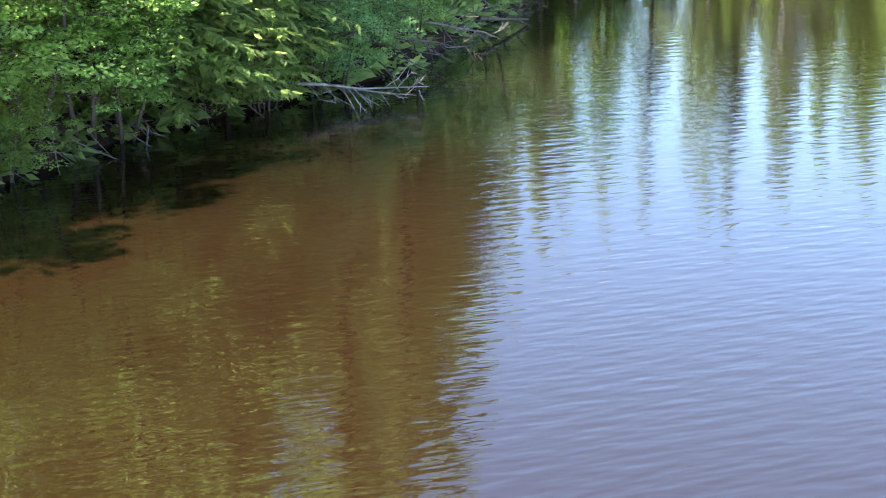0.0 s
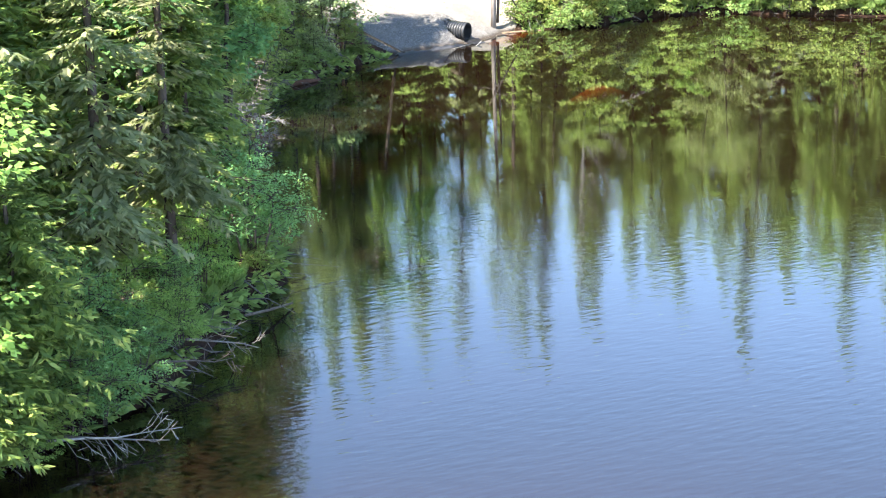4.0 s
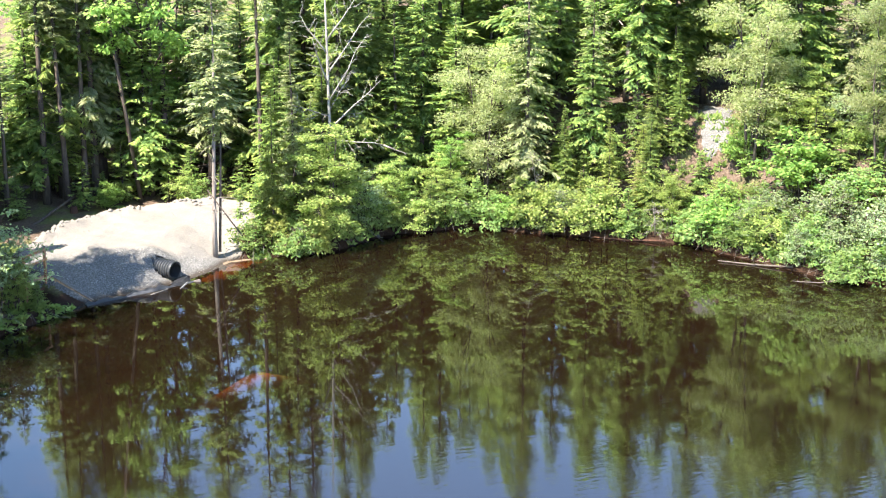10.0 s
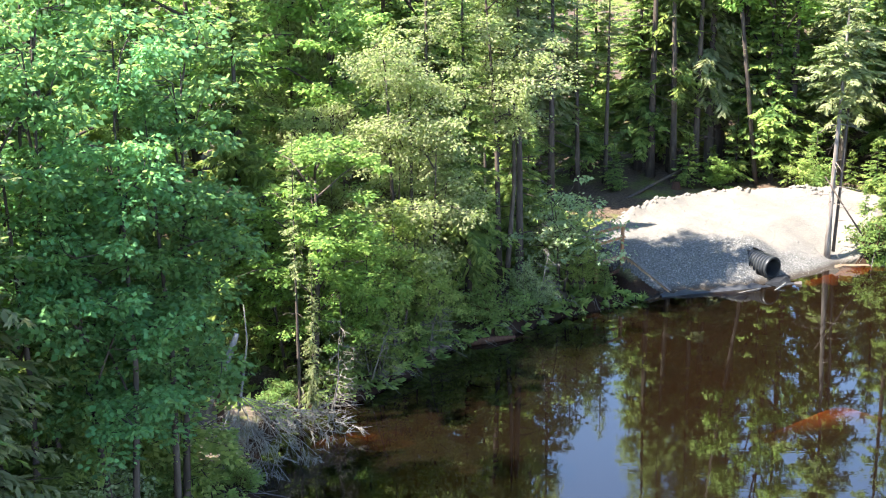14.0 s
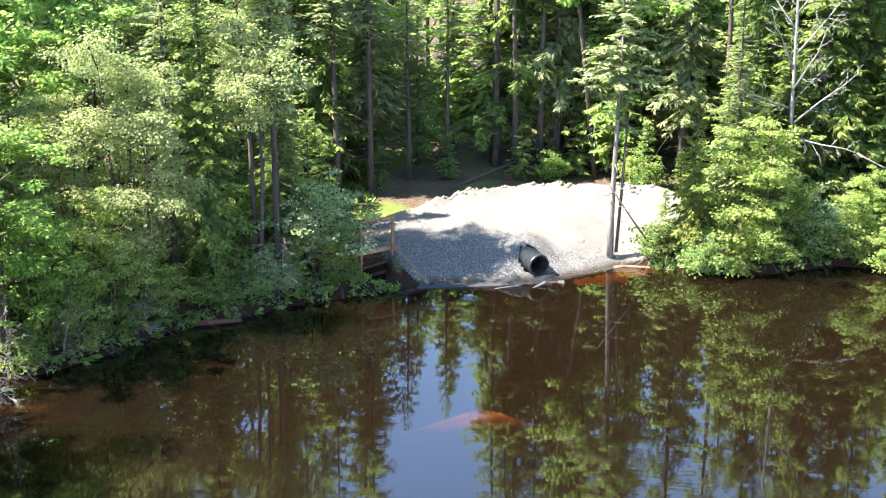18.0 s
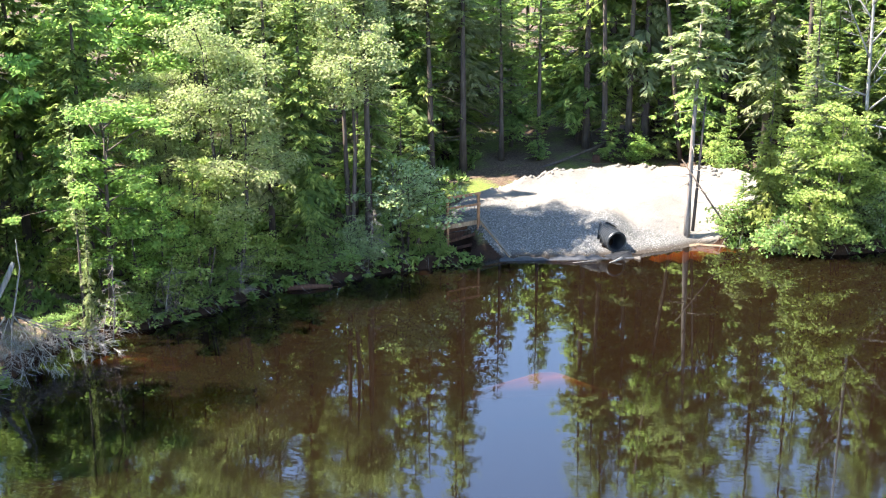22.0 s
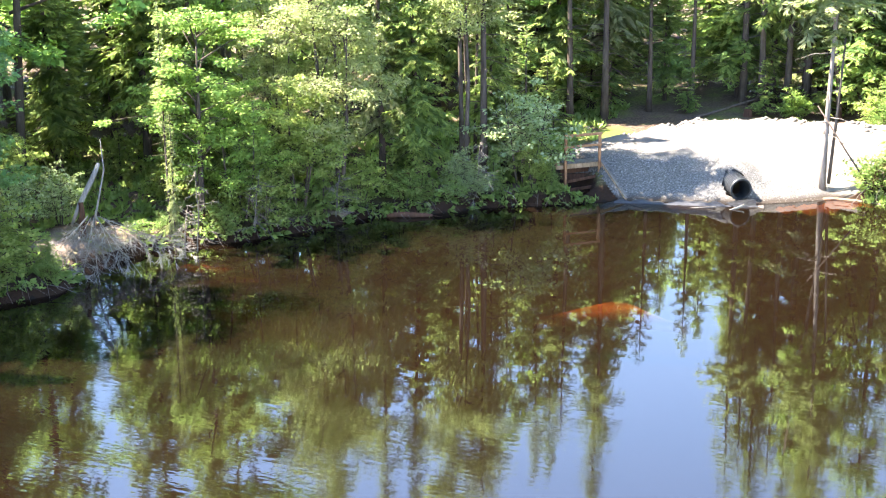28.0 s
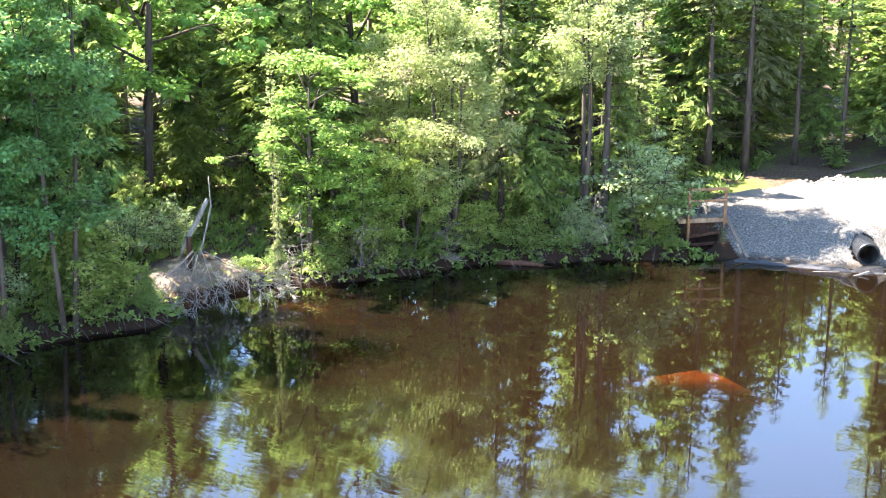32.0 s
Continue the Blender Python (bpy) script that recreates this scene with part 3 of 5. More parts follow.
KINDS = {
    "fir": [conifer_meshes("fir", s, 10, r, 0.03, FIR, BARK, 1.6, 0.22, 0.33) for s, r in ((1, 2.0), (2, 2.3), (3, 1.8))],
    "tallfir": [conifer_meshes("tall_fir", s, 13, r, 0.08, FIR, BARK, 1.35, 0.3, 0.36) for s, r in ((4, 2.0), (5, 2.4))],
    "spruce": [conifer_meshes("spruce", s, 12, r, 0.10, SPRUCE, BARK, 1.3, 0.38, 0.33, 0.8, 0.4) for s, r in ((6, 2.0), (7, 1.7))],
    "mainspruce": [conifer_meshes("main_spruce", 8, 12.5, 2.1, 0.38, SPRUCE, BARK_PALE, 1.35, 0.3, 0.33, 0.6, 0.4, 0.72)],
    # high crowns added to cast the shade on the sand's front slope
    "highbirch": [broadleaf_meshes("shade_birch", s, 12.5, 2.2, 2, BIRCH, BARK, 17000, 0.10, 0.6, 0.56, 0.4, fine=7, flat=0.5) for s in (66, 67)],
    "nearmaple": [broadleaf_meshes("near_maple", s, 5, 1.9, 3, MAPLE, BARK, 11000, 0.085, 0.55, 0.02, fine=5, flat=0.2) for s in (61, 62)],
    # second bush wears dark aspen leaves, its shade put into the leaf colour
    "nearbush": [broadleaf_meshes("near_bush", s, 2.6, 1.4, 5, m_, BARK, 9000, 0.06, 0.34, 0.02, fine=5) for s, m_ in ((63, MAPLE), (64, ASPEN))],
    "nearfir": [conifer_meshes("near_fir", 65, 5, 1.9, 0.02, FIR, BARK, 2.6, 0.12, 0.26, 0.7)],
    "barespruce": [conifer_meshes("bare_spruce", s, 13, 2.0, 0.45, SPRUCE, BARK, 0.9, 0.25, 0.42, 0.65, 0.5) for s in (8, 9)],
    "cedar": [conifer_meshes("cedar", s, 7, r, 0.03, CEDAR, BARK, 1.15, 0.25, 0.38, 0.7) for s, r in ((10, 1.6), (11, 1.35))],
    "maple": [broadleaf_meshes("maple", s, 8, 2.0, 1, MAPLE, BARK, 10000, 0.14, 0.46, 0.05, fine=5) for s in (12, 13, 14)],
    "alder": [broadleaf_meshes("alder", s, 5, 1.9, 4, ALDER, BARK, 14000, 0.105, 0.38, 0.12, fine=6) for s in (15, 16, 17)],
    "aspen": [broadleaf_meshes("aspen", s, 8, 1.6, 2, ASPEN, BARK, 15000, 0.110, 0.46, 0.06, fine=6) for s in (71, 72)],
    "birch": [broadleaf_meshes("birch", s, 9, 1.8, 3, BIRCH, BARK, 30000, 0.080, 0.60, 0.08, 0.6, fine=8, flat=0.55) for s in (18, 19)],
    "farfir": [conifer_meshes("far_fir", s, 11, r, 0.08, FIR, BARK, 0.85, 0.26, 0.52) for s, r in ((41, 2.1), (42, 2.4), (43, 1.9))],
    "farmaple": [broadleaf_meshes("far_maple", s, 9, 2.2, 1, MAPLE, BARK_PALE, 2600, 0.27, 0.6, 0.15, fine=5) for s in (44, 45)],
    "bush": [broadleaf_meshes("bush", s, 2.4, 1.35, 5, m_, BARK, 3600, lf, 0.36, 0.03, fine=3) for s, m_, lf in ((51, ALDER, 0.11), (52, MAPLE, 0.15), (53, ALDER, 0.12), (54, FERN, 0.12))],
    "willow": [broadleaf_meshes("willow_shrub", s, 2.6, 1.5, 6, WILLOW, BARK, 4200, 0.10, 0.34, 0.05, fine=4) for s in (20, 21)],
    "shrub": [broadleaf_meshes("shrub", s, 1.5, 1.0, 6, FERN, BROWNWOOD, 1500, 0.12, 0.30, 0.03, fine=2) for s in (22, 23)],
    "young": [conifer_meshes("young_fir", s, 3.2, 1.1, 0.02, FIR, BARK, 1.25, 0.15, 0.38, 0.75) for s in (24, 25)],
}
HEIGHT = {"highbirch": 12.5, "aspen": 8, "mainspruce": 12.5, "nearmaple": 5, "nearbush": 2.6, "nearfir": 5, "bush": 2.4, "farfir": 11, "farmaple": 9, "fir": 10, "tallfir": 13, "spruce": 12, "barespruce": 13, "cedar": 7, "maple": 8, "alder": 5, "birch": 9, "willow": 2.6, "shrub": 1.5, "young": 3.2}
PLAIN = {"highbirch": ("birch_tree", "tall birch added to shade the sand bank, bare stem and high crown", "birch"),
         "aspen": ("aspen_tree", "dark blue-green aspen with dense rounded leaf clumps", "aspen"),
         "mainspruce": ("spruce_tree", "tall spruce with a pale bare lower trunk at the sand bank", "spruce"),
         "nearmaple": ("maple_tree", "bright green maple bush leaning over the water", "maple"), "nearbush": ("bush", "dense grey-green bush dipping to the water", "bush"),
         "nearfir": ("fir_tree", "small dark fir with layered branches over the water", "fir"),
         "bush": ("bush", "leafy green bush overhanging the bank", "bush"),
         "farfir": ("fir_tree", "dark fir deep in the forest", "fir"), "farmaple": ("maple_tree", "green maple deep in the forest", "maple"),
         "fir": ("fir_tree", "dark green balsam fir with dense branches to the ground", "fir"),
         "tallfir": ("fir_tree", "tall dark green fir standing in the forest", "fir"),
         "spruce": ("spruce_tree", "grey-green spruce with gaps between drooping branches", "spruce"),
         "barespruce": ("spruce_tree", "tall spruce with a bare pale lower trunk", "spruce"),
         "cedar": ("cedar_tree", "yellow-green cedar with feathery foliage by the water", "cedar"),
         "maple": ("maple_tree", "young maple with bright green broad leaves", "maple"),
         "alder": ("alder_tree", "many-stemmed alder with rounded green crown at the shore", "alder"),
         "birch": ("birch_tree", "pale green birch with fine airy foliage", "birch"),
         "willow": ("willow_shrub", "grey-green willow shrub overhanging the water", "shrub"),
         "shrub": ("shrub", "low bright green shrub on the bank", "shrub"),
         "young": ("young_fir", "young fir sapling with branches to the ground", "fir")}
turns = random.Random(7)
placed = []


def plant(kind, variant, x, y, h, label="", group="", squeeze=1.0, turn=None, tilt=0.0, towards=0.0, up=0.0):
    """One tree or shrub of height h: an empty at its foot with a trunk and a crown."""
    name, plain_label, category = PLAIN[kind]
    sets = KINDS[kind]
    s = h / HEIGHT[kind]
    r = turns.random() * 360 if turn is None else turn
    root = new(name)
    root.matrix_world = Matrix.Translation((x, y, ground_at(x, y) + up)) @ pose(0, 0, 0, 0, 0, towards) @ pose(0, 0, 0, 0, tilt, 0) @ pose(0, 0, 0, 0, 0, r) @ Matrix.Diagonal((s * squeeze, s * squeeze, s, 1))
    for nm, me in zip(("trunk", "crown"), sets[variant % len(sets)]):
        new(nm, me).parent = root
    placed.append((x, y, kind))
    return tagged(root, label or plain_label, category, group)


# trees and shrubs that stand out, bank by bank: kind, variant, x, y, height, spread
STANDS = [
    # round the sand bank
    ("mainspruce", 0, 0.62, 3.25, 12.5, 1.0), ("cedar", 0, 3.3, 3.9, 6.2, 0.72), ("alder", 0, 5.6, 3.6, 5.1, 1.0), ("cedar", 1, 3.5, 2.95, 1.7, 1.6), ("cedar", 0, 4.6, 2.9, 1.5, 1.6),
    ("fir", 1, 7.6, 7.4, 14, 0.8), ("barespruce", 1, 4.4, 8.4, 15, 0.75), ("tallfir", 1, 5.8, 9.8, 16, 0.85), ("spruce", 0, 2.9, 10.8, 16, 0.9), ("tallfir", 0, 7.2, 10.6, 17, 0.85), ("tallfir", 0, 9.0, 8.6, 15, 0.95), ("fir", 0, 10.2, 7.2, 9.0, 1.0), ("tallfir", 1, 12.0, 8.4, 12.7, 0.8),
    ("alder", 1, 9.0, 5.0, 3.0, 1.1), ("alder", 2, 11.3, 4.6, 2.7, 1.1), ("willow", 0, 7.4, 4.3, 2.2, 1.0), ("maple", 0, 11.8, 5.0, 3.6, 0.9),
    ("spruce", 0, 14.5, 3.2, 12, 0.95), ("fir", 2, 15.9, 2.1, 4.8, 1.0), ("tallfir", 0, 15.6, 5.4, 15.5, 0.9), ("cedar", 1, 17.3, 0.9, 4.2, 0.9), ("fir", 0, 17.4, 2.6, 9, 0.9),
    ("fir", 1, 18.6, -0.2, 4.5, 0.9), ("alder", 0, 19.0, -1.3, 2.6, 1.0), ("bush", 0, 20.9, -2.3, 1.5, 1.1), ("bush", 1, 22.0, -1.9, 1.4, 1.1), ("bush", 3, 20.0, -2.0, 1.4, 1.1), ("bush", 2, 23.8, -0.6, 1.8, 1.1), ("fir", 0, 20.4, 0.4, 3.8, 1.0), ("young", 0, 19.7, -0.9, 2.4, 1.1), ("young", 1, 20.7, -0.9, 1.7, 1.2), ("fir", 2, 21.0, 1.6, 4.0, 1.0), ("fir", 1, 19.6, 0.9, 4.6, 0.9), ("young", 0, 21.9, 2.6, 3.0, 1.1), ("alder", 1, 23.4, -3.8, 3.6, 1.1), ("bush", 1, 22.6, -5.2, 2.6, 1.1), ("birch", 1, 22.0, -2.6, 8.5, 1.1), ("fir", 2, 24.2, -2.6, 13, 1.0),
    ("willow", 1, 21.2, -5.2, 2.3, 1.1), ("willow", 0, 22.2, -7.6, 2.6, 1.2), ("birch", 0, 24.4, -7.6, 7.5, 0.9), ("shrub", 0, 20.6, -4.0, 1.5, 1.2), ("willow", 1, 23.6, -9.9, 2.8, 1.2),
    ("alder", 1, 25.2, -12.0, 4.5, 1.1), ("fir", 0, 27.5, -10.5, 12, 1.0), ("alder", 2, 27.6, -16, 4, 1.1),
    # left bank, from the sand bank towards the near end
    ("willow", 1, -8.5, -0.5, 3.3, 1.0), ("alder", 2, -7.9, -1.0, 2.0, 0.9), ("barespruce", 0, -9.8, -0.7, 12.5, 0.95), ("highbirch", 0, -10.3, -1.1, 12.0, 1.0), ("highbirch", 1, -10.6, 0.2, 11.0, 0.75), ("fir", 1, -10.0, 0.4, 9.0, 0.62), ("spruce", 0, -8.7, 8.7, 16.0, 0.9), ("fir", 2, -10.0, 7.1, 13.0, 0.8), ("tallfir", 0, -3.3, 12.4, 18.0, 0.9), ("spruce", 1, -1.9, 12.2, 17.0, 0.9), ("maple", 1, 0.3, 11.4, 13.5, 0.8), ("young", 0, -9.4, 2.1, 4.6, 0.8), ("fir", 2, -11.4, -2.4, 11.5, 0.75), ("spruce", 0, -12.6, -2.6, 12.5, 0.8),
    ("spruce", 0, -11.2, 7.4, 13.4, 0.9), ("tallfir", 1, -14.2, 5.8, 14.2, 0.85), ("maple", 2, -13.0, 7.4, 11.5, 0.9), ("tallfir", 0, -17.6, 2.4, 15.0, 0.8), ("birch", 1, -16.2, 0.6, 13.0, 0.8), ("maple", 1, -19.2, -1.4, 13.0, 0.9), ("tallfir", 1, -20.6, -4.4, 15.0, 0.85), ("maple", 0, -22.6, -8.6, 13.5, 0.9),
    ("birch", 0, -12.9, -5.2, 8.6, 1.15), ("alder", 1, -13.5, -6.6, 4.6, 0.9), ("shrub", 1, -10.9, -3.6, 1.1, 1.0), ("willow", 0, -9.8, -2.7, 1.5, 0.9), ("bush", 0, -12.3, -4.9, 1.7, 1.0), ("bush", 2, -14.0, -8.0, 1.9, 1.0),
    ("maple", 1, -15.5, -9.0, 6.8, 1.1), ("nearmaple", 0, -14.7, -8.1, 4.4, 1.0), ("birch", 1, -15.3, -4.7, 6.5, 1.0), ("fir", 1, -17.6, -6.0, 13.0, 0.7), ("maple", 0, -15.6, -2.0, 9.5, 0.9), ("nearmaple", 1, -16.2, -7.6, 5.2, 0.9), ("young", 1, -12.9, -6.1, 2.2, 1.0),
    ("aspen", 0, -17.7, -16.8, 10.5, 0.95), ("aspen", 1, -18.4, -18.6, 10.0, 0.95), ("aspen", 1, -20.6, -16.3, 12.0, 0.9), ("aspen", 0, -20.0, -19.0, 11.5, 0.9), ("fir", 0, -18.6, -16.2, 12.4, 0.5), ("fir", 0, -19.6, -18.8, 8.0, 0.9), ("bush", 2, -18.1, -15.9, 2.6, 1.1), ("young", 0, -17.9, -14.7, 1.2, 1.0), ("willow", 0, -18.9, -11.4, 1.7, 0.9), ("willow", 1, -19.8, -12.4, 1.9, 0.9), ("alder", 1, -20.6, -11.2, 2.6, 0.8), ("fir", 2, -22.6, -6.6, 11, 0.9),
    ("spruce", 0, -20.5, -21.0, 13.5, 0.9), ("fir", 1, -21.4, -23.0, 13.5, 0.8), ("aspen", 1, -22.4, -24.8, 12.5, 0.9), ("willow", 1, -19.2, -18.6, 2.4, 1.0), ("spruce", 0, -15.4, -10.6, 5.5, 0.45), ("barespruce", 1, -15.75, -10.3, 7.5, 0.6),
    ("tallfir", 1, -22.6, -10.8, 13.5, 0.7), ("tallfir", 0, -21.8, -17.8, 14.5, 0.75), ("spruce", 0, -22.0, -20.6, 13, 0.8),
    # near end; trees beyond x = -33 are unseen, added to shade the water
    ("nearmaple", 0, -29.6, -34.9, 3.4, 1.3), ("nearmaple", 1, -28.8, -34.2, 3.0, 1.3), ("nearmaple", 1, -30.5, -35.7, 3.6, 1.2), ("nearmaple", 0, -28.3, -34.0, 2.2, 1.4), ("nearmaple", 1, -29.9, -35.6, 1.5, 1.4), ("nearmaple", 0, -28.9, -33.2, 7.5, 1.0), ("nearmaple", 1, -31.2, -33.4, 7.5, 1.0), ("fir", 0, -34.6, -38.2, 11.0, 0.8), ("spruce", 1, -36.4, -40.8, 8.0, 0.9), ("maple", 0, -35.8, -39.0, 8.5, 0.9), ("fir", 2, -33.3, -37.8, 10.5, 0.8), ("spruce", 0, -35.2, -39.6, 9.0, 0.9),
    ("nearfir", 0, -27.5, -33.4, 4.6, 0.95), ("nearfir", 0, -26.7, -32.9, 4.2, 1.0), ("nearfir", 0, -26.0, -32.2, 5.5, 0.9), ("tallfir", 0, -31.4, -32.2, 12.5, 0.8), ("tallfir", 1, -27.9, -31.8, 12.5, 0.85), ("spruce", 0, -26.4, -30.9, 12.5, 0.9), ("spruce", 1, -28.6, -31.6, 11, 0.8), ("nearbush", 0, -26.2, -32.9, 1.2, 1.2),
    ("nearbush", 1, -25.4, -32.2, 1.9, 1.0), ("nearbush", 1, -24.8, -31.8, 1.7, 1.0), ("nearbush", 1, -23.9, -30.8, 1.3, 1.0), ("nearbush", 0, -22.9, -29.8, 1.2, 1.0), ("nearbush", 1, -25.3, -31.0, 2.6, 0.9),
    ("nearbush", 0, -24.0, -29.9, 1.9, 0.9), ("nearbush", 1, -22.6, -28.5, 1.6, 0.9), ("nearbush", 0, -21.6, -27.0, 1.8, 0.9),
    ("spruce", 0, -24.0, -29.3, 11, 1.0), ("spruce", 1, -22.3, -27.6, 10.5, 1.0), ("fir", 1, -25.6, -29.2, 9, 0.9), ("fir", 0, -21.0, -24.6, 9, 0.9), ("nearbush", 1, -20.1, -25.6, 2.6, 1.0),
]
for kind, var, x, y, h, sq in STANDS:
    plant(kind, var, x, y, h, squeeze=sq)


# ---- the sand bank and its culvert ----
SAND_EDGE = [(-5.2, -0.2), (-3.6, 0.15), (-2.2, 0.6), (-0.8, 1.3), (1.2, 2.65), (2.0, 3.6), (3.0, 4.6), (3.8, 6.2), (3.6, 7.7), (1.9, 8.4), (0.0, 8.6), (-1.5, 8.5),
             (-3.0, 8.15), (-4.8, 7.1), (-6.2, 5.3), (-7.5, 3.8), (-7.9, 2.3), (-7.0, 1.5), (-6.45, 1.22)]


def edge_distance(poly, x, y):
    """Metres inside (positive) an outline."""
    best, inside = np.full(x.shape, 1e9), np.zeros(x.shape, bool)
    for (ax, ay), (bx, by) in zip(poly, poly[1:] + poly[:1]):
        dx, dy = bx - ax, by - ay
        s = np.clip(((x - ax) * dx + (y - ay) * dy) / (dx * dx + dy * dy), 0, 1)
        best = np.minimum(best, np.hypot(x - ax - s * dx, y - ay - s * dy))
        inside ^= ((ay > y) != (by > y)) & (x < ax + (y - ay) * dx / (dy if dy else 1e-9))
    return np.where(inside, best, -best)


def sand_height(x, y):
    e = edge_distance(SAND_EDGE, x, y)
    d = shore_distance(x, y)
    front = np.minimum(d * 0.42, 1.02 + 0.03 * (y - 3))
    lump = 0.5 + 0.5 * np.sin(3.1 * x + 2 * np.sin(1.7 * y)) * np.sin(2.7 * y + 1.3 * np.sin(2.3 * x))
    rim = np.exp(-(((e - 0.45) / 0.35) ** 2)) * smooth(3.6, 5.2, y) * (0.10 + 0.2 * lump)
    front = front + 0.5 * np.exp(-((x + 2.1) ** 2 + (y - 2.35) ** 2) / 0.6) * smooth(0.0, 0.6, d)
    z = front + rim + 0.035 * np.sin(1.9 * x + 0.7 * y) + 0.02 * np.sin(5.3 * x) * np.sin(4.7 * y)
    drop = land(x, y) - 0.05
    return np.where(y < 2.7, np.where(e > 0.05, z, drop), drop + (z - drop) * smooth(-0.1, 0.3, e))


sx, sy = np.arange(-8.2, 4.2, 0.1), np.arange(-0.5, 9.0, 0.1)
SX, SY = np.meshgrid(sx, sy)
SZ = sand_height(SX, SY)
SE = edge_distance(SAND_EDGE, SX, SY)
keep = SE > -0.12
PIPE_OUT = Vector((0.56, -0.83, -0.03)).normalized()
MOUTH = Vector((-1.58, 1.28, 0.44))


def in_pipe(x, y, z):
    rx, ry, rz = x - MOUTH.x, y - MOUTH.y, z - MOUTH.z
    s = rx * PIPE_OUT.x + ry * PIPE_OUT.y + rz * PIPE_OUT.z
    return (np.sqrt(np.maximum(rx * rx + ry * ry + rz * rz - s * s, 0)) < 0.345) & (s < 0.1) & (s > -1.6)


keep &= ~in_pipe(SX, SY, SZ)
sid = np.arange(SX.size).reshape(SX.shape)
cells = np.stack([sid[:-1, :-1], sid[:-1, 1:], sid[1:, 1:], sid[1:, :-1]], -1)[keep[:-1, :-1] & keep[1:, 1:] & keep[:-1, 1:] & keep[1:, :-1]].reshape(-1, 4)
used, inv = np.unique(cells, return_inverse=True)
sand = new("sand_bank", quads_mesh("sand_bank", np.stack([SX, SY, SZ], -1).reshape(-1, 3)[used], inv.reshape(-1, 4), SAND))
sand.data.shade_smooth()
tagged(sand, "pale sand and gravel bank sloping into the pond", "sand bank", kind="structure")


def stones(name, spots_, sizes, mat, seed, parent=None):
    """Rough little stones as one mesh."""
    rng = np.random.default_rng(seed)
    shape = np.array([(1, 0, 0), (0.3, 0.95, 0), (-0.8, 0.6, 0), (-0.8, -0.6, 0), (0.3, -0.95, 0), (0.1, 0.1, 0.75), (0, 0, -0.6)])
    tris = [(0, 1, 5), (1, 2, 5), (2, 3, 5), (3, 4, 5), (4, 0, 5), (1, 0, 6), (2, 1, 6), (3, 2, 6), (4, 3, 6), (0, 4, 6)]
    verts, faces = [], []
    for (x, y, z), r in zip(spots_, sizes):
        a = rng.random() * 6.28
        p = shape * rng.uniform(0.7, 1.2, (7, 3)) * r
        c, s_ = math.cos(a), math.sin(a)
        o = len(verts)
        verts += [(x + q[0] * c - q[1] * s_, y + q[0] * s_ + q[1] * c, z + q[2]) for q in p.tolist()]
        faces += [tuple(o + i for i in t) for t in tris]
    return mesh_part(name, verts, faces, mat, parent, smooth=True)


rng = np.random.default_rng(5)
gxy = np.stack([rng.uniform(-7.8, 3.6, 9000), rng.uniform(-0.1, 8.4, 9000)], -1)
gxy = gxy[(edge_distance(SAND_EDGE, gxy[:, 0], gxy[:, 1]) > 0.08) & (rng.random(9000) < np.where(gxy[:, 1] < 3.6, 1.0, 0.25))][:2600]
pts = np.c_[gxy, sand_height(gxy[:, 0], gxy[:, 1]) + 0.005].tolist()
gz = np.array(pts)
pts = gz[~in_pipe(gz[:, 0], gz[:, 1], gz[:, 2])].tolist()
sizes = rng.uniform(0.010, 0.026, len(pts)) * np.where(rng.random(len(pts)) < 0.05, 1.6, 1)
tagged(stones("gravel", pts, sizes, PEBBLE_M, 6), "loose grey gravel scattered over the sand bank", "gravel", kind="stuff")
# clods along the back rim
pts, sizes = [], []
rim_line = [(-6.9, 4.2), (-6.0, 5.2), (-5.2, 6.2), (-4.3, 7.0), (-3.2, 7.7), (-2.0, 8.1), (-0.8, 8.2), (0.6, 8.2), (1.8, 8.0)]
for k in range(150):
    i = rng.integers(0, len(rim_line) - 1)
    u = rng.random()
    x = rim_line[i][0] * (1 - u) + rim_line[i + 1][0] * u + rng.normal(0, 0.15)
    y = rim_line[i][1] * (1 - u) + rim_line[i + 1][1] * u + rng.normal(0, 0.15)
    pts.append((x, y, float(sand_height(np.array([x]), np.array([y]))[0]) - 0.02))
    sizes.append(rng.uniform(0.05, 0.15))
tagged(stones("sand_clods", pts, sizes, SAND, 8), "lumps of pale sand pushed up along the rim", "clods", kind="stuff")

# corrugated culvert pipe
culvert = tagged(new("culvert_pipe"), "black corrugated plastic culvert pipe sticking out of the sand", "pipe")
culvert.matrix_world = Matrix.Translation(MOUTH) @ PIPE_OUT.to_track_quat("Z", "Y").to_matrix().to_4x4()
prof = [(0.30, 0.0), (0.355, 0.0)]
for k in range(10):
    z0 = -0.02 - 0.115 * k
    prof += [(0.37, z0 - 0.015), (0.37, z0 - 0.055), (0.33, z0 - 0.07), (0.33, z0 - 0.10)]
ns = 40
verts = [(r * math.cos(2 * math.pi * k / ns), r * math.sin(2 * math.pi * k / ns), z) for r, z in prof for k in range(ns)]
faces = [(i * ns + k, i * ns + (k + 1) % ns, (i + 1) * ns + (k + 1) % ns, (i + 1) * ns + k) for i in range(len(prof) - 1) for k in range(ns)]
mesh_part("ribbed_shell", verts, faces, PIPE_M, culvert, smooth=False)
prof = [(0.30, 0.0), (0.295, -0.4), (0.295, -0.9), (0.295, -3.2), (0.01, -3.2)]
verts = [(r * math.cos(2 * math.pi * k / ns), r * math.sin(2 * math.pi * k / ns), z) for r, z in prof for k in range(ns)]
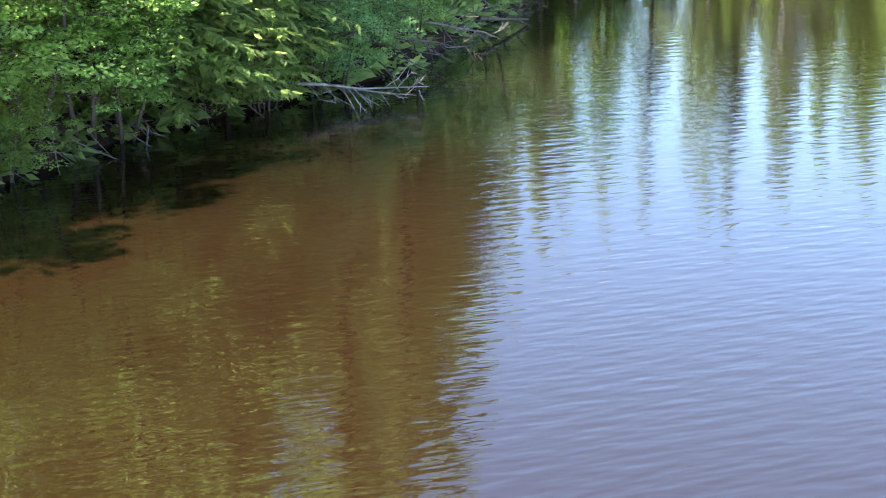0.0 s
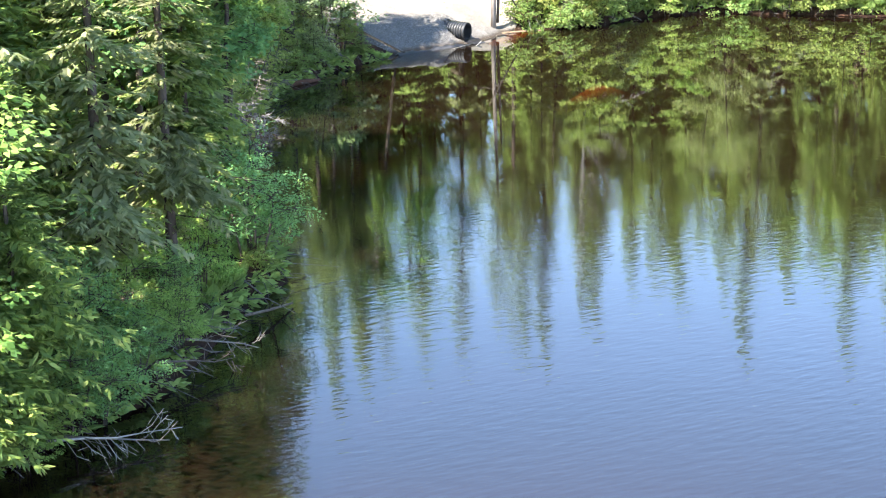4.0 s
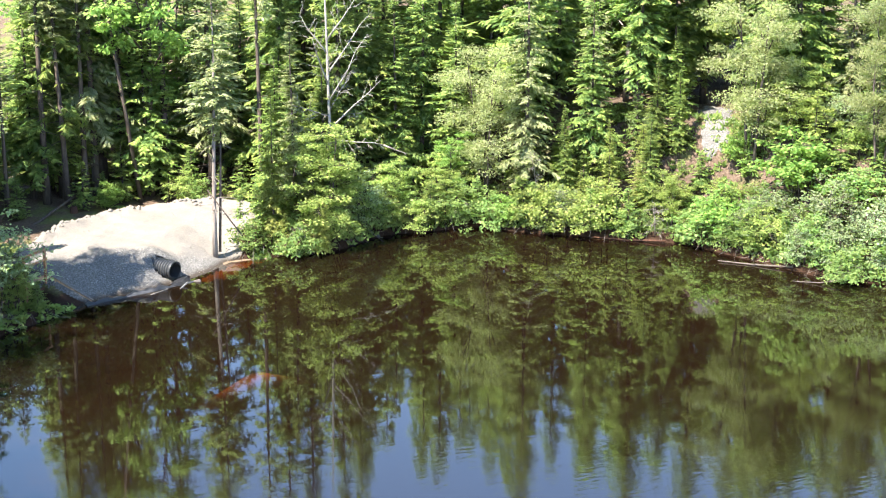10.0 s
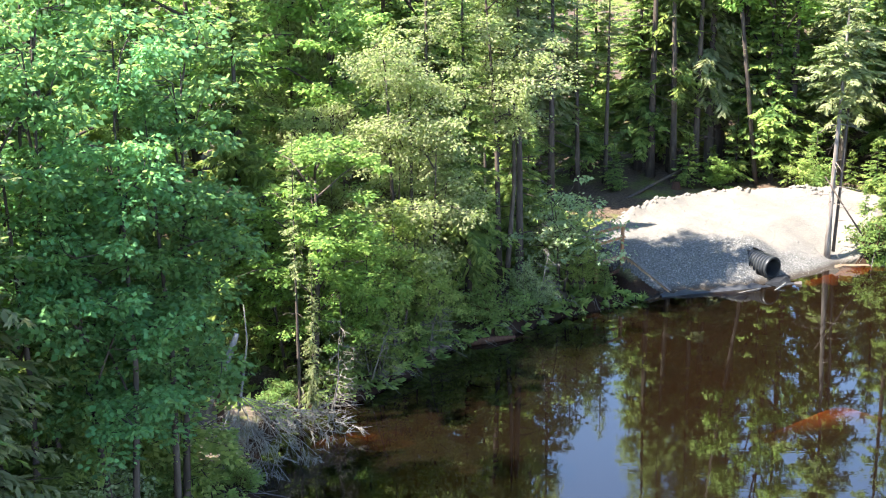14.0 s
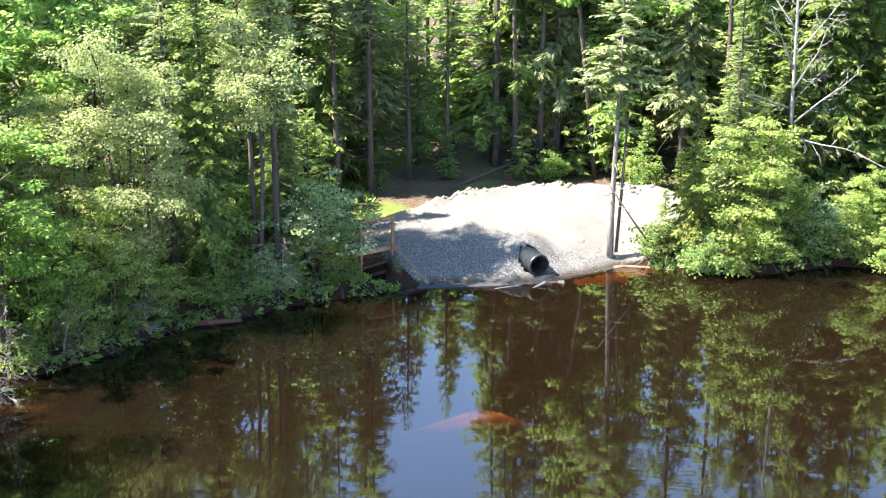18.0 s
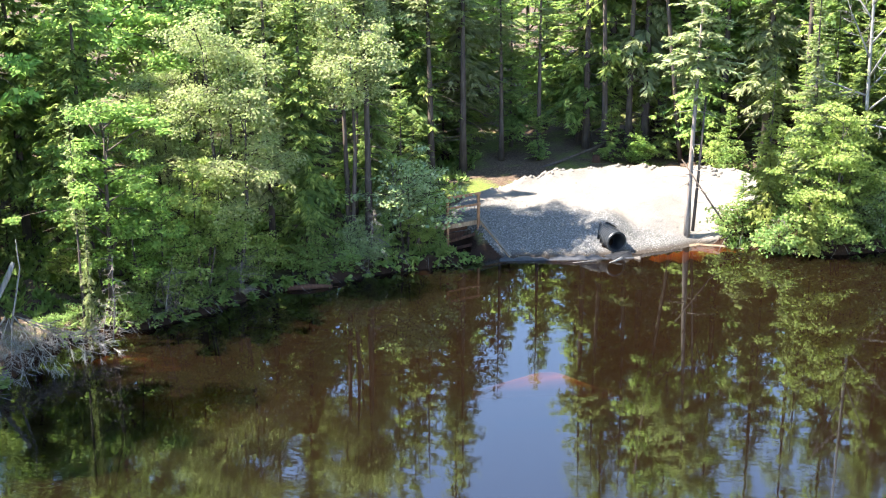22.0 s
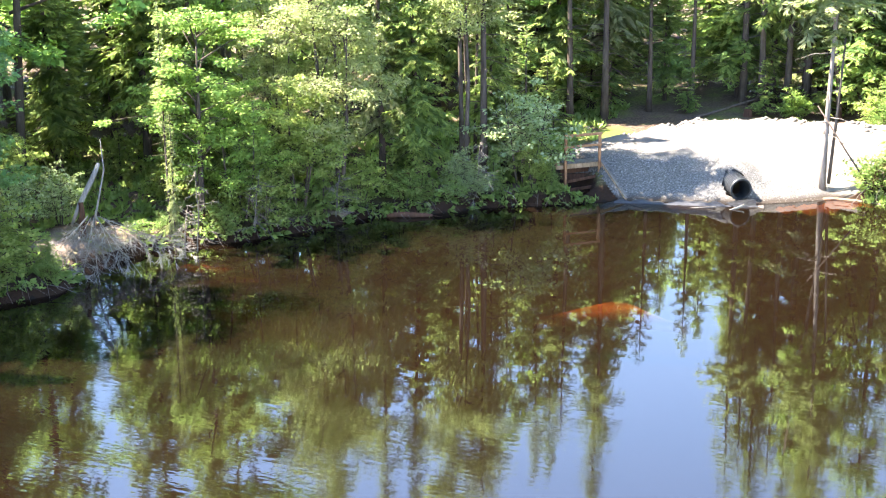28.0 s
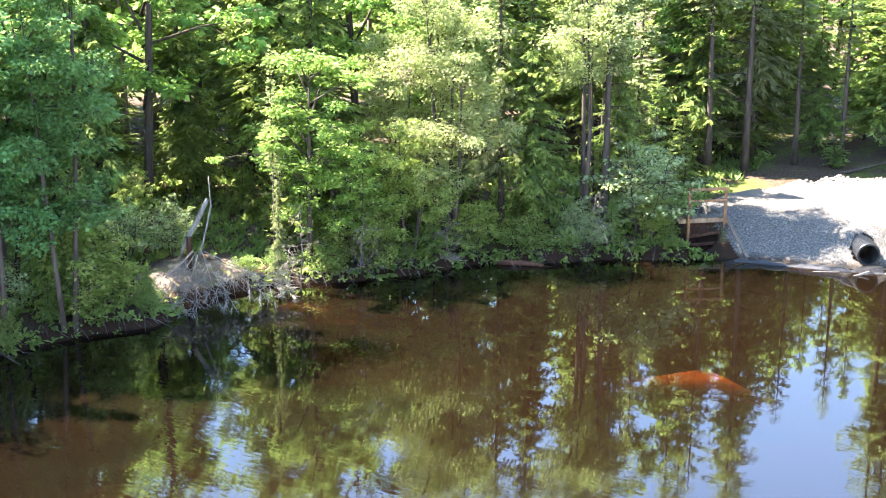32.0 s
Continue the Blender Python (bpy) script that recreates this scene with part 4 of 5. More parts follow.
faces = [((i + 1) * ns + k, (i + 1) * ns + (k + 1) % ns, i * ns + (k + 1) % ns, i * ns + k) for i in range(len(prof) - 1) for k in range(ns)]
mesh_part("smooth_lining", verts, faces, PIPE_M, culvert, smooth=True)


def box(name, size, m, mat, parent=None, label="", bevel=0.006, wear=0.0, seed=0):
    """A bevelled board or post of the given size at the pose m."""
    bm = bmesh.new()
    bmesh.ops.create_cube(bm, size=1)
    bmesh.ops.transform(bm, matrix=Matrix.Diagonal((*size, 1)), verts=bm.verts)
    bmesh.ops.bevel(bm, geom=bm.edges[:], offset=bevel, segments=1, affect="EDGES")
    if wear:
        r = random.Random(seed)
        for v in bm.verts:
            v.co += Vector((r.uniform(-wear, wear), r.uniform(-wear, wear), r.uniform(-wear, wear)))
    ob = part(name, bm, mat, parent, label)
    ob.matrix_world = m
    return ob


def beam(name, a, b_, w, t, mat, parent=None, label="", **kw):
    """A board of width w and thickness t from a to b_."""
    a, b_ = Vector(a), Vector(b_)
    d = b_ - a
    m = Matrix.Translation((a + b_) / 2) @ d.to_track_quat("X", "Z").to_matrix().to_4x4()
    return box(name, (d.length, t, w), m, mat, parent, label, **kw)


# liner along the waterline
lin, fc = [], []
line = [(-5.35, -0.32), (-4.4, -0.02), (-3.5, 0.2), (-2.6, 0.45), (-1.9, 0.68), (-1.3, 0.86), (-0.95, 1.0)]
fine = [tuple(np.array(line[i]) * (1 - u) + np.array(line[i + 1]) * u) for i in range(len(line) - 1) for u in (0, 0.25, 0.5, 0.75)] + [line[-1]]
for k, (x, y) in enumerate(fine):
    wv = 0.05 * math.sin(2.3 * k) + 0.03 * math.sin(5.1 * k)
    for j, off in enumerate((-0.16, 0.02 + wv * 0.4, 0.22 + wv, 0.34 + wv)):
        px, py = x - 0.33 * off, y + 0.94 * off
        lin.append((px, py, (-0.10, 0.045 + 0.3 * wv, float(sand_height(np.array([px]), np.array([py]))[0]) + 0.03, float(sand_height(np.array([px]), np.array([py]))[0]) - 0.03)[j]))
for k in range(len(fine) - 1):
    fc += [(k * 4 + j, k * 4 + 4 + j, k * 4 + 5 + j, k * 4 + 1 + j) for j in range(3)]
tagged(mesh_part("pond_liner", lin, fc, LINER, smooth=True), "black wrinkled liner sheet along the waterline", "liner")
flap = [(-1.95, 0.75, 0.10), (-1.35, 0.55, -0.06), (-0.98, 1.0, -0.04), (-1.1, 1.3, 0.16), (-1.5, 1.25, 0.12), (-1.45, 0.85, 0.10)]
bm = bmesh.new()
vs = [bm.verts.new(p) for p in flap]
for q in ((0, 1, 5), (1, 2, 5), (2, 3, 5), (3, 4, 5), (4, 0, 5)):
    bm.faces.new([vs[i] for i in q])
bmesh.ops.solidify(bm, geom=bm.faces[:], thickness=0.02)
tagged(part("liner_flap", bm, LINER, None), "black liner flap below the pipe mouth", "liner")
tagged(beam("loose_board", (-1.75, 0.30, -0.05), (-1.30, 0.62, 0.12), 0.06, 0.025, PALEWOOD), "pale broken board lying at the water's edge", "board")
tagged(beam("loose_board", (-2.9, 0.05, -0.02), (-2.15, 0.34, 0.04), 0.05, 0.03, OLDPLANK), "thin pale lath floating by the bank", "board")
tagged(beam("loose_board", (-0.95, 1.02, -0.02), (-0.72, 0.88, 0.06), 0.10, 0.03, OLDPLANK), "small pale board end by the pipe", "board")

# sluice: guard rail, deck and wing wall
RA, RB = Vector((-6.43, 1.28, 0)), Vector((-7.33, 0.45, 0))
along = (RB - RA).normalized()
back = Vector((-along.y, along.x, 0))
if back.y < 0:
    back = -back
rail = tagged(new("guard_rail"), "brown wooden guard rail of two posts and two bars", "railing")
for p in (RA, RB):
    box("post", (0.085, 0.085, 1.95), Matrix.Translation((p.x, p.y, 0.93)) @ pose(0, 0, 0, 0, 0, math.degrees(math.atan2(along.y, along.x))), RAIL_M, rail)
for z, w in ((1.88, 0.09), (1.50, 0.075)):
    beam("bar", RA + Vector((0, 0, z)) - along * 0.06 - back * 0.056, RB + Vector((0, 0, z)) + along * 0.06 - back * 0.056, w, 0.035, RAIL_M, rail)
deck = tagged(new("sluice_deck"), "small weathered plank deck over the sluice", "deck")
for k in range(9):
    a = RA + along * (-0.1 + 0.16 * k) + back * 0.05 + Vector((0, 0, 0.90 + 0.006 * (k % 3)))
    beam("plank", a, a + back * 0.4, 0.035, 0.145, OLDPLANK, deck)
for o, z in ((0.10, 0.80), (0.36, 0.80)):
    beam("joist", RA + along * -0.2 + back * o + Vector((0, 0, z)), RB + along * 0.3 + back * o + Vector((0, 0, z)), 0.15, 0.07, TIMBER, deck)
wing = tagged(new("wing_wall"), "brown plank retaining wall holding back the gravel slope", "retaining wall")
A, B = RA + along * -0.07, Vector((-5.05, 0.02, 0))
for k in range(5):
    z0, z1 = -0.2 + 0.22 * k, 0.012 + 0.22 * k
    run = lambda z: min(1.0, max(0.05, (0.92 - z) / 0.82))
    bm = bmesh.new()
    n2 = (B - A).cross(Vector((0, 0, 1))).normalized() * 0.025
    ring = [A + Vector((0, 0, z0)), A + (B - A) * run(z0) + Vector((0, 0, z0)), A + (B - A) * run(z1) + Vector((0, 0, z1)), A + Vector((0, 0, z1))]
    lo = [bm.verts.new(p - n2 * (1 + 0.15 * (k % 2))) for p in ring]
    hi = [bm.verts.new(p + n2) for p in ring]
    bm.faces.new(lo[::-1]), bm.faces.new(hi)
    for i in range(4):
        bm.faces.new((lo[i], lo[(i + 1) % 4], hi[(i + 1) % 4], hi[i]))
    part("plank", bm, TIMBER, wing)
beam("cap", A + Vector((0, 0, 0.95)), B + Vector((0.02, -0.02, 0.10)), 0.03, 0.09, OLDPLANK, wing, "pale cap board")
gate = tagged(new("sluice_gate"), "dark timber stop boards in the sluice opening", "sluice")
for k, z in enumerate((0.05, 0.33, 0.58)):
    beam("stop_board", RA + along * 0.02 + back * 0.45 + Vector((0, 0, z)), RB + back * 0.45 + Vector((0, 0, z)), 0.2, 0.06, BROWNWOOD, gate)
beam("brace", RA + along * 0.03 + Vector((0, 0, 0.42)), RB - along * 0.03 + Vector((0, 0, 0.30)), 0.10, 0.05, BROWNWOOD, gate)
beam("brace", RA + along * 0.03 - back * 0.12 + Vector((0, 0, 0.10)), RB - along * 0.03 - back * 0.05 + Vector((0, 0, 0.02)), 0.10, 0.06, BROWNWOOD, gate)


# ---- sand bars under the water ----
def shoal(name, x, y, lx, ly, turn, top, label):
    g = 34
    verts, faces = [], []
    c, s_ = math.cos(radians(turn)), math.sin(radians(turn))
    for j in range(g + 1):
        for i in range(g + 1):
            u, v = 2 * i / g - 1, 2 * j / g - 1
            rr = math.hypot(u, v)
            bump_ = math.exp(-1.7 * rr * rr) * (1 + 0.10 * math.sin(5 * u + 2 * v) + 0.07 * math.sin(9 * v - 4 * u))
            px, py = x + u * lx * c - v * ly * s_, y + u * lx * s_ + v * ly * c
            verts.append((px, py, -0.62 + (0.62 + top) * min(1.1, bump_) - 0.06 * rr))
            if i < g and j < g:
                o = j * (g + 1) + i
                faces.append((o, o + 1, o + g + 2, o + g + 1))
    return tagged(mesh_part(name, verts, faces, BAR, smooth=True), label, "sand bar")


shoal("sand_bar", -2.25, -9.6, 2.0, 0.36, 15, -0.05, "rust-orange sand bar just under the water")
rim = [np.array(p) for p in ((-1.1, 1.25), (-0.4, 1.75), (0.4, 2.38), (1.1, 2.85), (1.9, 2.85), (2.7, 2.65))]
verts, faces = [], []
for i in range(41):
    u = i / 40 * 5
    k = min(4, int(u))
    p = rim[k] + (rim[k + 1] - rim[k]) * (u - k)
    wide = 0.22 + 0.55 * math.sin(math.pi * i / 40) ** 0.8 * (1 + 0.12 * math.sin(i * 0.9))
    for j in range(9):
        v = j / 8
        q = p + np.array([0.5, -0.86]) * (wide * v - 0.18)
        verts.append((q[0], q[1], 0.035 - 0.12 * v - 0.42 * v * v))
        if i < 40 and j < 8:
            o = i * 9 + j
            faces.append((o, o + 1, o + 10, o + 9))
tagged(mesh_part("sand_bar", verts, faces, BAR, smooth=True), "rust-orange shallows at the foot of the sand bank", "sand bar")
shoal("sand_bar", -14.7, -10.5, 1.7, 0.8, 35, -0.24, "reddish mud shallows under the dead branches")


# ---- dead wood ----
def twiggy(seed, start, way, reach, n, spread, r0, sub=5, droop=0.0):
    """A bare branching limb: tubes for a stem, its branches and their twigs."""
    rng = np.random.default_rng(seed)
    start, way = np.array(start, float), np.array(way, float)
    way /= np.linalg.norm(way)
    stem = [start + way * reach * u + rng.normal(0, 0.02 * reach, 3) * u for u in np.linspace(0, 1, 5)]
    bits = [tube(stem, [r0, r0 * 0.8, r0 * 0.6, r0 * 0.4, 0.006], 6)]
    for k in range(n):
        u = 0.12 + 0.88 * (k + rng.random()) / n
        p = start + way * reach * u
        side = rng.normal(0, 1, 3)
        side -= way * (side @ way)
        side /= np.linalg.norm(side)
        d = way * rng.uniform(0.3, 0.9) + side
        d[2] -= droop
        d /= np.linalg.norm(d)
        ln = spread * rng.uniform(0.5, 1.1) * (1.1 - 0.6 * u)
        mid = p + d * ln * 0.5 + rng.normal(0, 0.05 * ln, 3)
        end = p + d * ln + (0, 0, 0.1 * ln)
        bits.append(tube([p, mid, end], [r0 * 0.34, r0 * 0.2, 0.004], 4))
        for _ in range(sub):
            q = p + (end - p) * rng.uniform(0.3, 0.95)
            e = q + (d + rng.normal(0, 0.6, 3)) * ln * rng.uniform(0.2, 0.45)
            bits.append(tube([q, e], [0.007, 0.003], 3))
    return bits


snag = tagged(new("dead_tree"), "bare grey dead tree with pale forked branches", "dead tree")
bits = [tube([(6.4, 5.6, 0.6), (6.45, 5.5, 4), (6.4, 5.55, 8), (6.3, 5.6, 12.5)], [0.09, 0.07, 0.05, 0.015], 8)]
new("trunk", tube_mesh("dead_trunk", bits, PALEWOOD)).parent = snag
for k, (z, dx, dy, dz, ln) in enumerate([(4.4, 1, -0.35, 1.0, 3.0), (5.0, -0.9, -0.4, 0.35, 2.1), (5.6, 0.5, -0.5, 1.2, 3.4), (6.3, -0.5, -0.3, 1.1, 2.4), (6.8, 0.9, -0.1, 1.2, 3.2), (7.6, -0.7, 0.2, 1, 2.0),
                                         (8.2, 0.6, -0.4, 1, 2.2), (4.0, 1, -0.3, -0.12, 2.4), (5.2, 0.8, 0.5, 0.8, 2.2)]):
    new("branch", tube_mesh("dead_limb", twiggy(30 + k, (6.42, 5.53, z), (dx, dy, dz), ln, 9, 0.9, 0.042, 5), PALEWOOD)).parent = snag
tagged(new("dead_branch", tube_mesh("dead_branch", twiggy(60, (8.6, 4.9, 3.7), (0.8, -0.3, -0.35), 1.2, 2, 0.3, 0.04, 1), DEADWOOD)), "broken pale branch hanging in the firs", "branch")

brush = tagged(new("dead_brush"), "grey tangle of dead fallen branches hanging into the water", "dead branches")
for k, (x, y, z, dx, dy, dz, ln) in enumerate([(-17.0, -12.2, 1.5, 0.75, -0.5, -0.6, 2.1), (-16.9, -12.4, 1.4, 0.35, -0.8, -0.6, 2.0), (-17.0, -12.4, 1.4, 0.55, -0.65, -0.6, 2.2), (-16.8, -12.1, 1.3, 1, 0.1, -0.45, 2.3), (-16.9, -12.2, 1.4, 0.9, 0.45, -0.42, 2.5),
                                              (-16.7, -11.9, 1.1, 1, 0.3, -0.35, 2.4), (-17.0, -12.4, 1.4, 0.1, -1, -0.62, 1.9), (-16.9, -12.3, 1.4, 0.8, -0.3, -0.5, 2.1), (-17.1, -12.4, 1.45, -0.25, -1, -0.7, 1.9), (-17.1, -12.4, 1.4, -0.45, -1, -0.8, 1.6)]):
    new("branch", tube_mesh("brush_limb", twiggy(70 + k, (x, y, z), (dx, dy, dz), ln * 1.1, 16, 0.75, 0.014, 11, 0.55), PALEWOOD)).parent = brush
stem = tube([(-17.0, -12.3, 1.1), (-16.9, -12.1, 1.9), (-16.8, -11.9, 2.7), (-16.85, -11.9, 3.6)], [0.035, 0.03, 0.022, 0.01], 6)
new("stem", tube_mesh("brush_stem", [stem], PALEWOOD)).parent = brush

stump = tagged(new("broken_trunk"), "pale broken trunk leaning on a short stump", "stump")
new("leaning_log", tube_mesh("leaning_log", [tube([(-17.75, -12.35, 1.05), (-17.5, -12.15, 1.75), (-17.2, -11.9, 2.45), (-17.05, -11.78, 2.85)], [0.04, 0.075, 0.08, 0.06], 9)], PALEWOOD)).parent = stump
new("stump_post", tube_mesh("stump_post", [tube([(-17.45, -12.25, 0.7), (-17.45, -12.2, 1.5), (-17.47, -12.2, 1.75)], [0.10, 0.08, 0.07], 8)], BROWNWOOD)).parent = stump


def stick(name, pts_, radii, mat, label, seed=0, twigs=0):
    bits = [tube(pts_, radii, 7)]
    rng = np.random.default_rng(seed)
    for _ in range(twigs):
        i = rng.integers(0, len(pts_) - 1)
        u = rng.random()
        p = np.array(pts_[i]) * (1 - u) + np.array(pts_[i + 1]) * u
        d = rng.normal(0, 1, 3)
        d[2] = abs(d[2]) * 0.6
        bits.append(tube([p, p + d * 0.25], [0.012, 0.004], 4))
    return tagged(new(name, tube_mesh(name, bits, mat)), label, "log")


stick("fallen_log", [(18.7, -5.2, 0.05), (19.7, -6.25, 0.03), (20.7, -7.4, 0.12)], [0.02, 0.035, 0.04], DRIFT, "pale driftwood pole floating along the bank", 1, 5)
stick("fallen_log", [(19.6, -8.4, -0.03), (20.4, -9.4, 0.06), (21.2, -10.0, 0.25)], [0.015, 0.02, 0.03], DRIFT, "thin pale branch lying in the shallows", 2, 6)
stick("fallen_log", [(16.0, 0.05, 0.04), (17.0, -0.8, 0.02), (18.3, -2.0, 0.1)], [0.03, 0.04, 0.05], BROWNWOOD, "brown stick along the waterline", 3, 6)
stick("fallen_log", [(-11.6, -4.75, 0.05), (-10.8, -4.45, 0.08), (-10.1, -4.1, 0.03)], [0.09, 0.10, 0.06], BROWNWOOD, "reddish rotten log at the waterline", 4, 4)
for k, (at_, way_, ln, mat_, text) in enumerate([((-25.9, -33.1, 0.40), (1, 0.05, -0.13), 2.1, PALEWOOD, "pale dead branch dipping into the water"), ((-25.6, -32.9, 0.35), (1, -0.25, -0.16), 1.5, DEADWOOD, "grey forked dead branch at the waterline"),
                                                 ((-23.6, -30.8, 0.5), (1, 0.2, -0.22), 1.5, DRIFT, "grey dead branch reaching over the water"), ((-22.9, -30.2, 0.6), (1, -0.1, -0.2), 1.3, DEADWOOD, "thin dead branch over the water")]):
    tagged(new("fallen_branch", tube_mesh("fallen_branch", twiggy(140 + k, at_, way_, ln, 9, 0.7, 0.026, 3, 0.05), mat_)), text, "branch")
stick("fallen_log", [(-21.3, -28.6, 0.3), (-20.7, -28.2, 0.2), (-20.0, -27.6, 0.06)], [0.03, 0.03, 0.02], DRIFT, "pale fallen log at the bank", 9, 6)
stick("leaning_pole", [(2.3, 3.3, 0.2), (1.3, 3.2, 1.6), (0.35, 3.1, 3.0)], [0.035, 0.03, 0.02], BARK, "thin dead pole leaning on the spruce", 10, 3)
stick("thin_trunk", [(0.82, 3.25, 0.4), (0.93, 3.3, 2.5), (1.05, 3.35, 5.2)], [0.06, 0.05, 0.03], BARK, "thin bare trunk beside the spruce", 11, 5)
stick("leaning_dead_tree", [(-0.3, 10.8, 0.7), (-0.75, 10.9, 4.5), (-1.3, 11.0, 9.0), (-1.7, 11.1, 13.0)], [0.10, 0.085, 0.07, 0.04], BARK, "tall bare leaning trunk behind the sand bank", 12, 8)
stick("fallen_tree", [(-5.6, 8.2, 0.9), (-4.6, 9.2, 1.15), (-3.2, 10.2, 1.6)], [0.07, 0.06, 0.04], BARK, "fallen grey trunk at the forest edge", 13, 6)
stick("rusty_stump", [(-3.5, 9.6, 0.5), (-3.5, 9.6, 1.25)], [0.28, 0.14], BROWNWOOD, "reddish rotten stump behind the sand rim", 14, 8)

for k, (x, y, h, dx) in enumerate([(-15.0, -10.1, 3.2, 0.1), (-15.2, -10.5, 2.4, 0.25), (-14.1, -8.3, 2.2, 0.3), (-12.6, -5.9, 2.0, 0.2), (-9.4, -2.3, 2.0, 0.2), (14.6, 2.3, 3.2, -0.1), (15.6, 1.3, 1.8, -0.2), (18.2, -1.4, 1.6, -0.2), (20.4, -4.6, 2.0, -0.3), (3.6, 2.9, 1.4, 0.2)]):
    sap = tagged(new("dead_sapling"), "grey dead sapling with drooping bare twigs", "dead tree")
    new("stem", tube_mesh("sapling_stem", twiggy(90 + k, (x, y, ground_at(x, y) - 0.1), (dx, -abs(dx), 1.0), h, 22, 0.75, 0.028, 6, 0.75), DEADWOOD)).parent = sap

# trunks that show in the dark behind the sand bank
for k, (x, y, h) in enumerate([(-3.4, 11.2, 13.5), (-2.5, 11.6, 14), (-4.2, 11.6, 15), (1.2, 12.0, 16.5), (-1.4, 13.4, 16), (-0.6, 12.6, 16.5)]):
    plant("barespruce", k, x, y, h, "tall spruce with bare trunk at the forest edge", "trees behind the sand bank", squeeze=0.9)
for k, (kind, x, y, h) in enumerate([("fir", -7.2, 11.2, 7), ("tallfir", -1.2, 13.8, 17), ("fir", 2.6, 13.6, 9), ("maple", 0.4, 13.6, 8), ("fir", -3.6, 13.6, 12), ("fir", 5.0, 13.4, 9),
                                    ("fir", 5.4, 8.6, 7), ("fir", -6.2, 13.6, 8.5), ("fir", 1.0, 15.6, 11), ("fir", 4.6, 7.2, 7), ("young", -8.6, 8.6, 3.2),
                                    ("shrub", -8.3, 0.4, 0.9), ("bush", -9.0, 0.3, 1.6), ("shrub", -8.2, 1.2, 1.3), ("young", -3.0, 10.0, 2.2), ("young", -1.0, 11.2, 2.8), ("fir", -2.0, 15.5, 12)]):
    plant(kind, k, x, y, h, group="trees behind the sand bank", squeeze=1.05)
for x, y, h in [(-2.0, 10.6, 1.6), (1.6, 9.6, 2.6), (0.8, 10.4, 2.0), (2.9, 9.4, 1.6), (2.4, 5.4, 1.2), (4.3, 7.4, 2.8), (3.6, 8.6, 2.2)]:
    plant("young", int(h * 10), x, y, h)
for k, (kind, x, y, h) in enumerate([("fir", -11.8, 4.4, 5.5), ("fir", -12.4, 9.6, 9), ("maple", -10.8, 7.6, 6), ("spruce", -11.0, 10.4, 9), ("fir", -9.2, 11.0, 9), ("young", -9.6, 9.4, 3.6), ("young", -8.9, 3.4, 2.0), ("barespruce", -8.3, 7.2, 11.5), ("barespruce", -9.3, 6.2, 11.0), ("young", -9.6, 4.6, 3.0), ("barespruce", -7.2, 9.2, 8.5), ("barespruce", -9.0, 9.6, 12.0), ("young", -5.8, 9.6, 1.8), ("barespruce", -6.0, 10.8, 8.5), ("spruce", -10.4, 2.6, 8.5), ("fir", -4.6, 12.4, 10), ("fir", 0.2, 11.6, 9), ("bush", -1.8, 10.0, 1.2), ("bush", 1.2, 9.4, 1.4)]):
    plant(kind, k, x, y, h, group="trees behind the sand bank", squeeze=1.1)
for x, y, h in [(2.1, 3.4, 1.3), (2.6, 4.0, 1.0), (1.7, 9.0, 1.1), (3.9, 4.5, 1.4), (-16.6, -10.6, 0.6), (-11.3, -3.8, 0.9), (-9.9, -2.9, 0.8)]:
    plant("shrub", int(h * 10), x, y, h, squeeze=1.1)

# bare sandy scar on the far slope
def bare_patch(name, ring, mat, label):
    """Bare ground inside a ring, laid on the land and sinking at its edge."""
    ring_x, ring_y = [p[0] for p in ring], [p[1] for p in ring]
    px, py = np.meshgrid(np.arange(min(ring_x) - 0.6, max(ring_x) + 0.6, 0.15), np.arange(min(ring_y) - 0.6, max(ring_y) + 0.6, 0.15))
    pid = np.arange(px.size).reshape(px.shape)
    el = edge_distance(ring, px, py) + 0.15 * wobble(px * 5, py * 5)
    pz = land(px, py) + np.where(el > -0.1, 0.035, -0.15)
    cells = np.stack([pid[:-1, :-1], pid[:-1, 1:], pid[1:, 1:], pid[1:, :-1]], -1).reshape(-1, 4)
    ob = new(name, quads_mesh(name, np.stack([px, py, pz], -1).reshape(-1, 3), cells, mat))
    ob.data.shade_smooth()
    return tagged(ob, label, "bare soil", kind="structure")


bare_patch("sand_scar", [(21.2, -0.7), (22.2, -0.6), (22.9, 0.3), (24.3, 2.1), (23.7, 3.0), (22.8, 2.5), (21.9, 0.7)], SAND, "bare pale sand showing on the wooded slope")
bare_patch("bare_soil", [(-18.7, -13.2), (-17.6, -13.6), (-16.9, -12.6), (-16.9, -11.6), (-16.6, -10.6), (-17.4, -10.2), (-18.6, -11.2)], SOIL, "bare pinkish soil round the broken trunk")
bare_patch("sand_spill", [(-7.5, 1.2), (-6.8, 1.7), (-6.3, 3.2), (-7.4, 3.4), (-8.2, 2.0)], SAND, "pale sand spilled behind the guard rail")
bare_patch("bare_soil", [(-10.9, -3.0), (-9.7, -2.3), (-8.5, -1.2), (-8.6, -0.5), (-9.6, -1.2), (-10.8, -2.2)], SOIL, "bare pinkish soil by the sluice")
bare_patch("bare_soil", [(-13.6, -7.0), (-13.1, -6.4), (-12.5, -5.6), (-12.9, -5.4), (-13.9, -6.4)], SOIL, "bare pinkish soil on the bank")


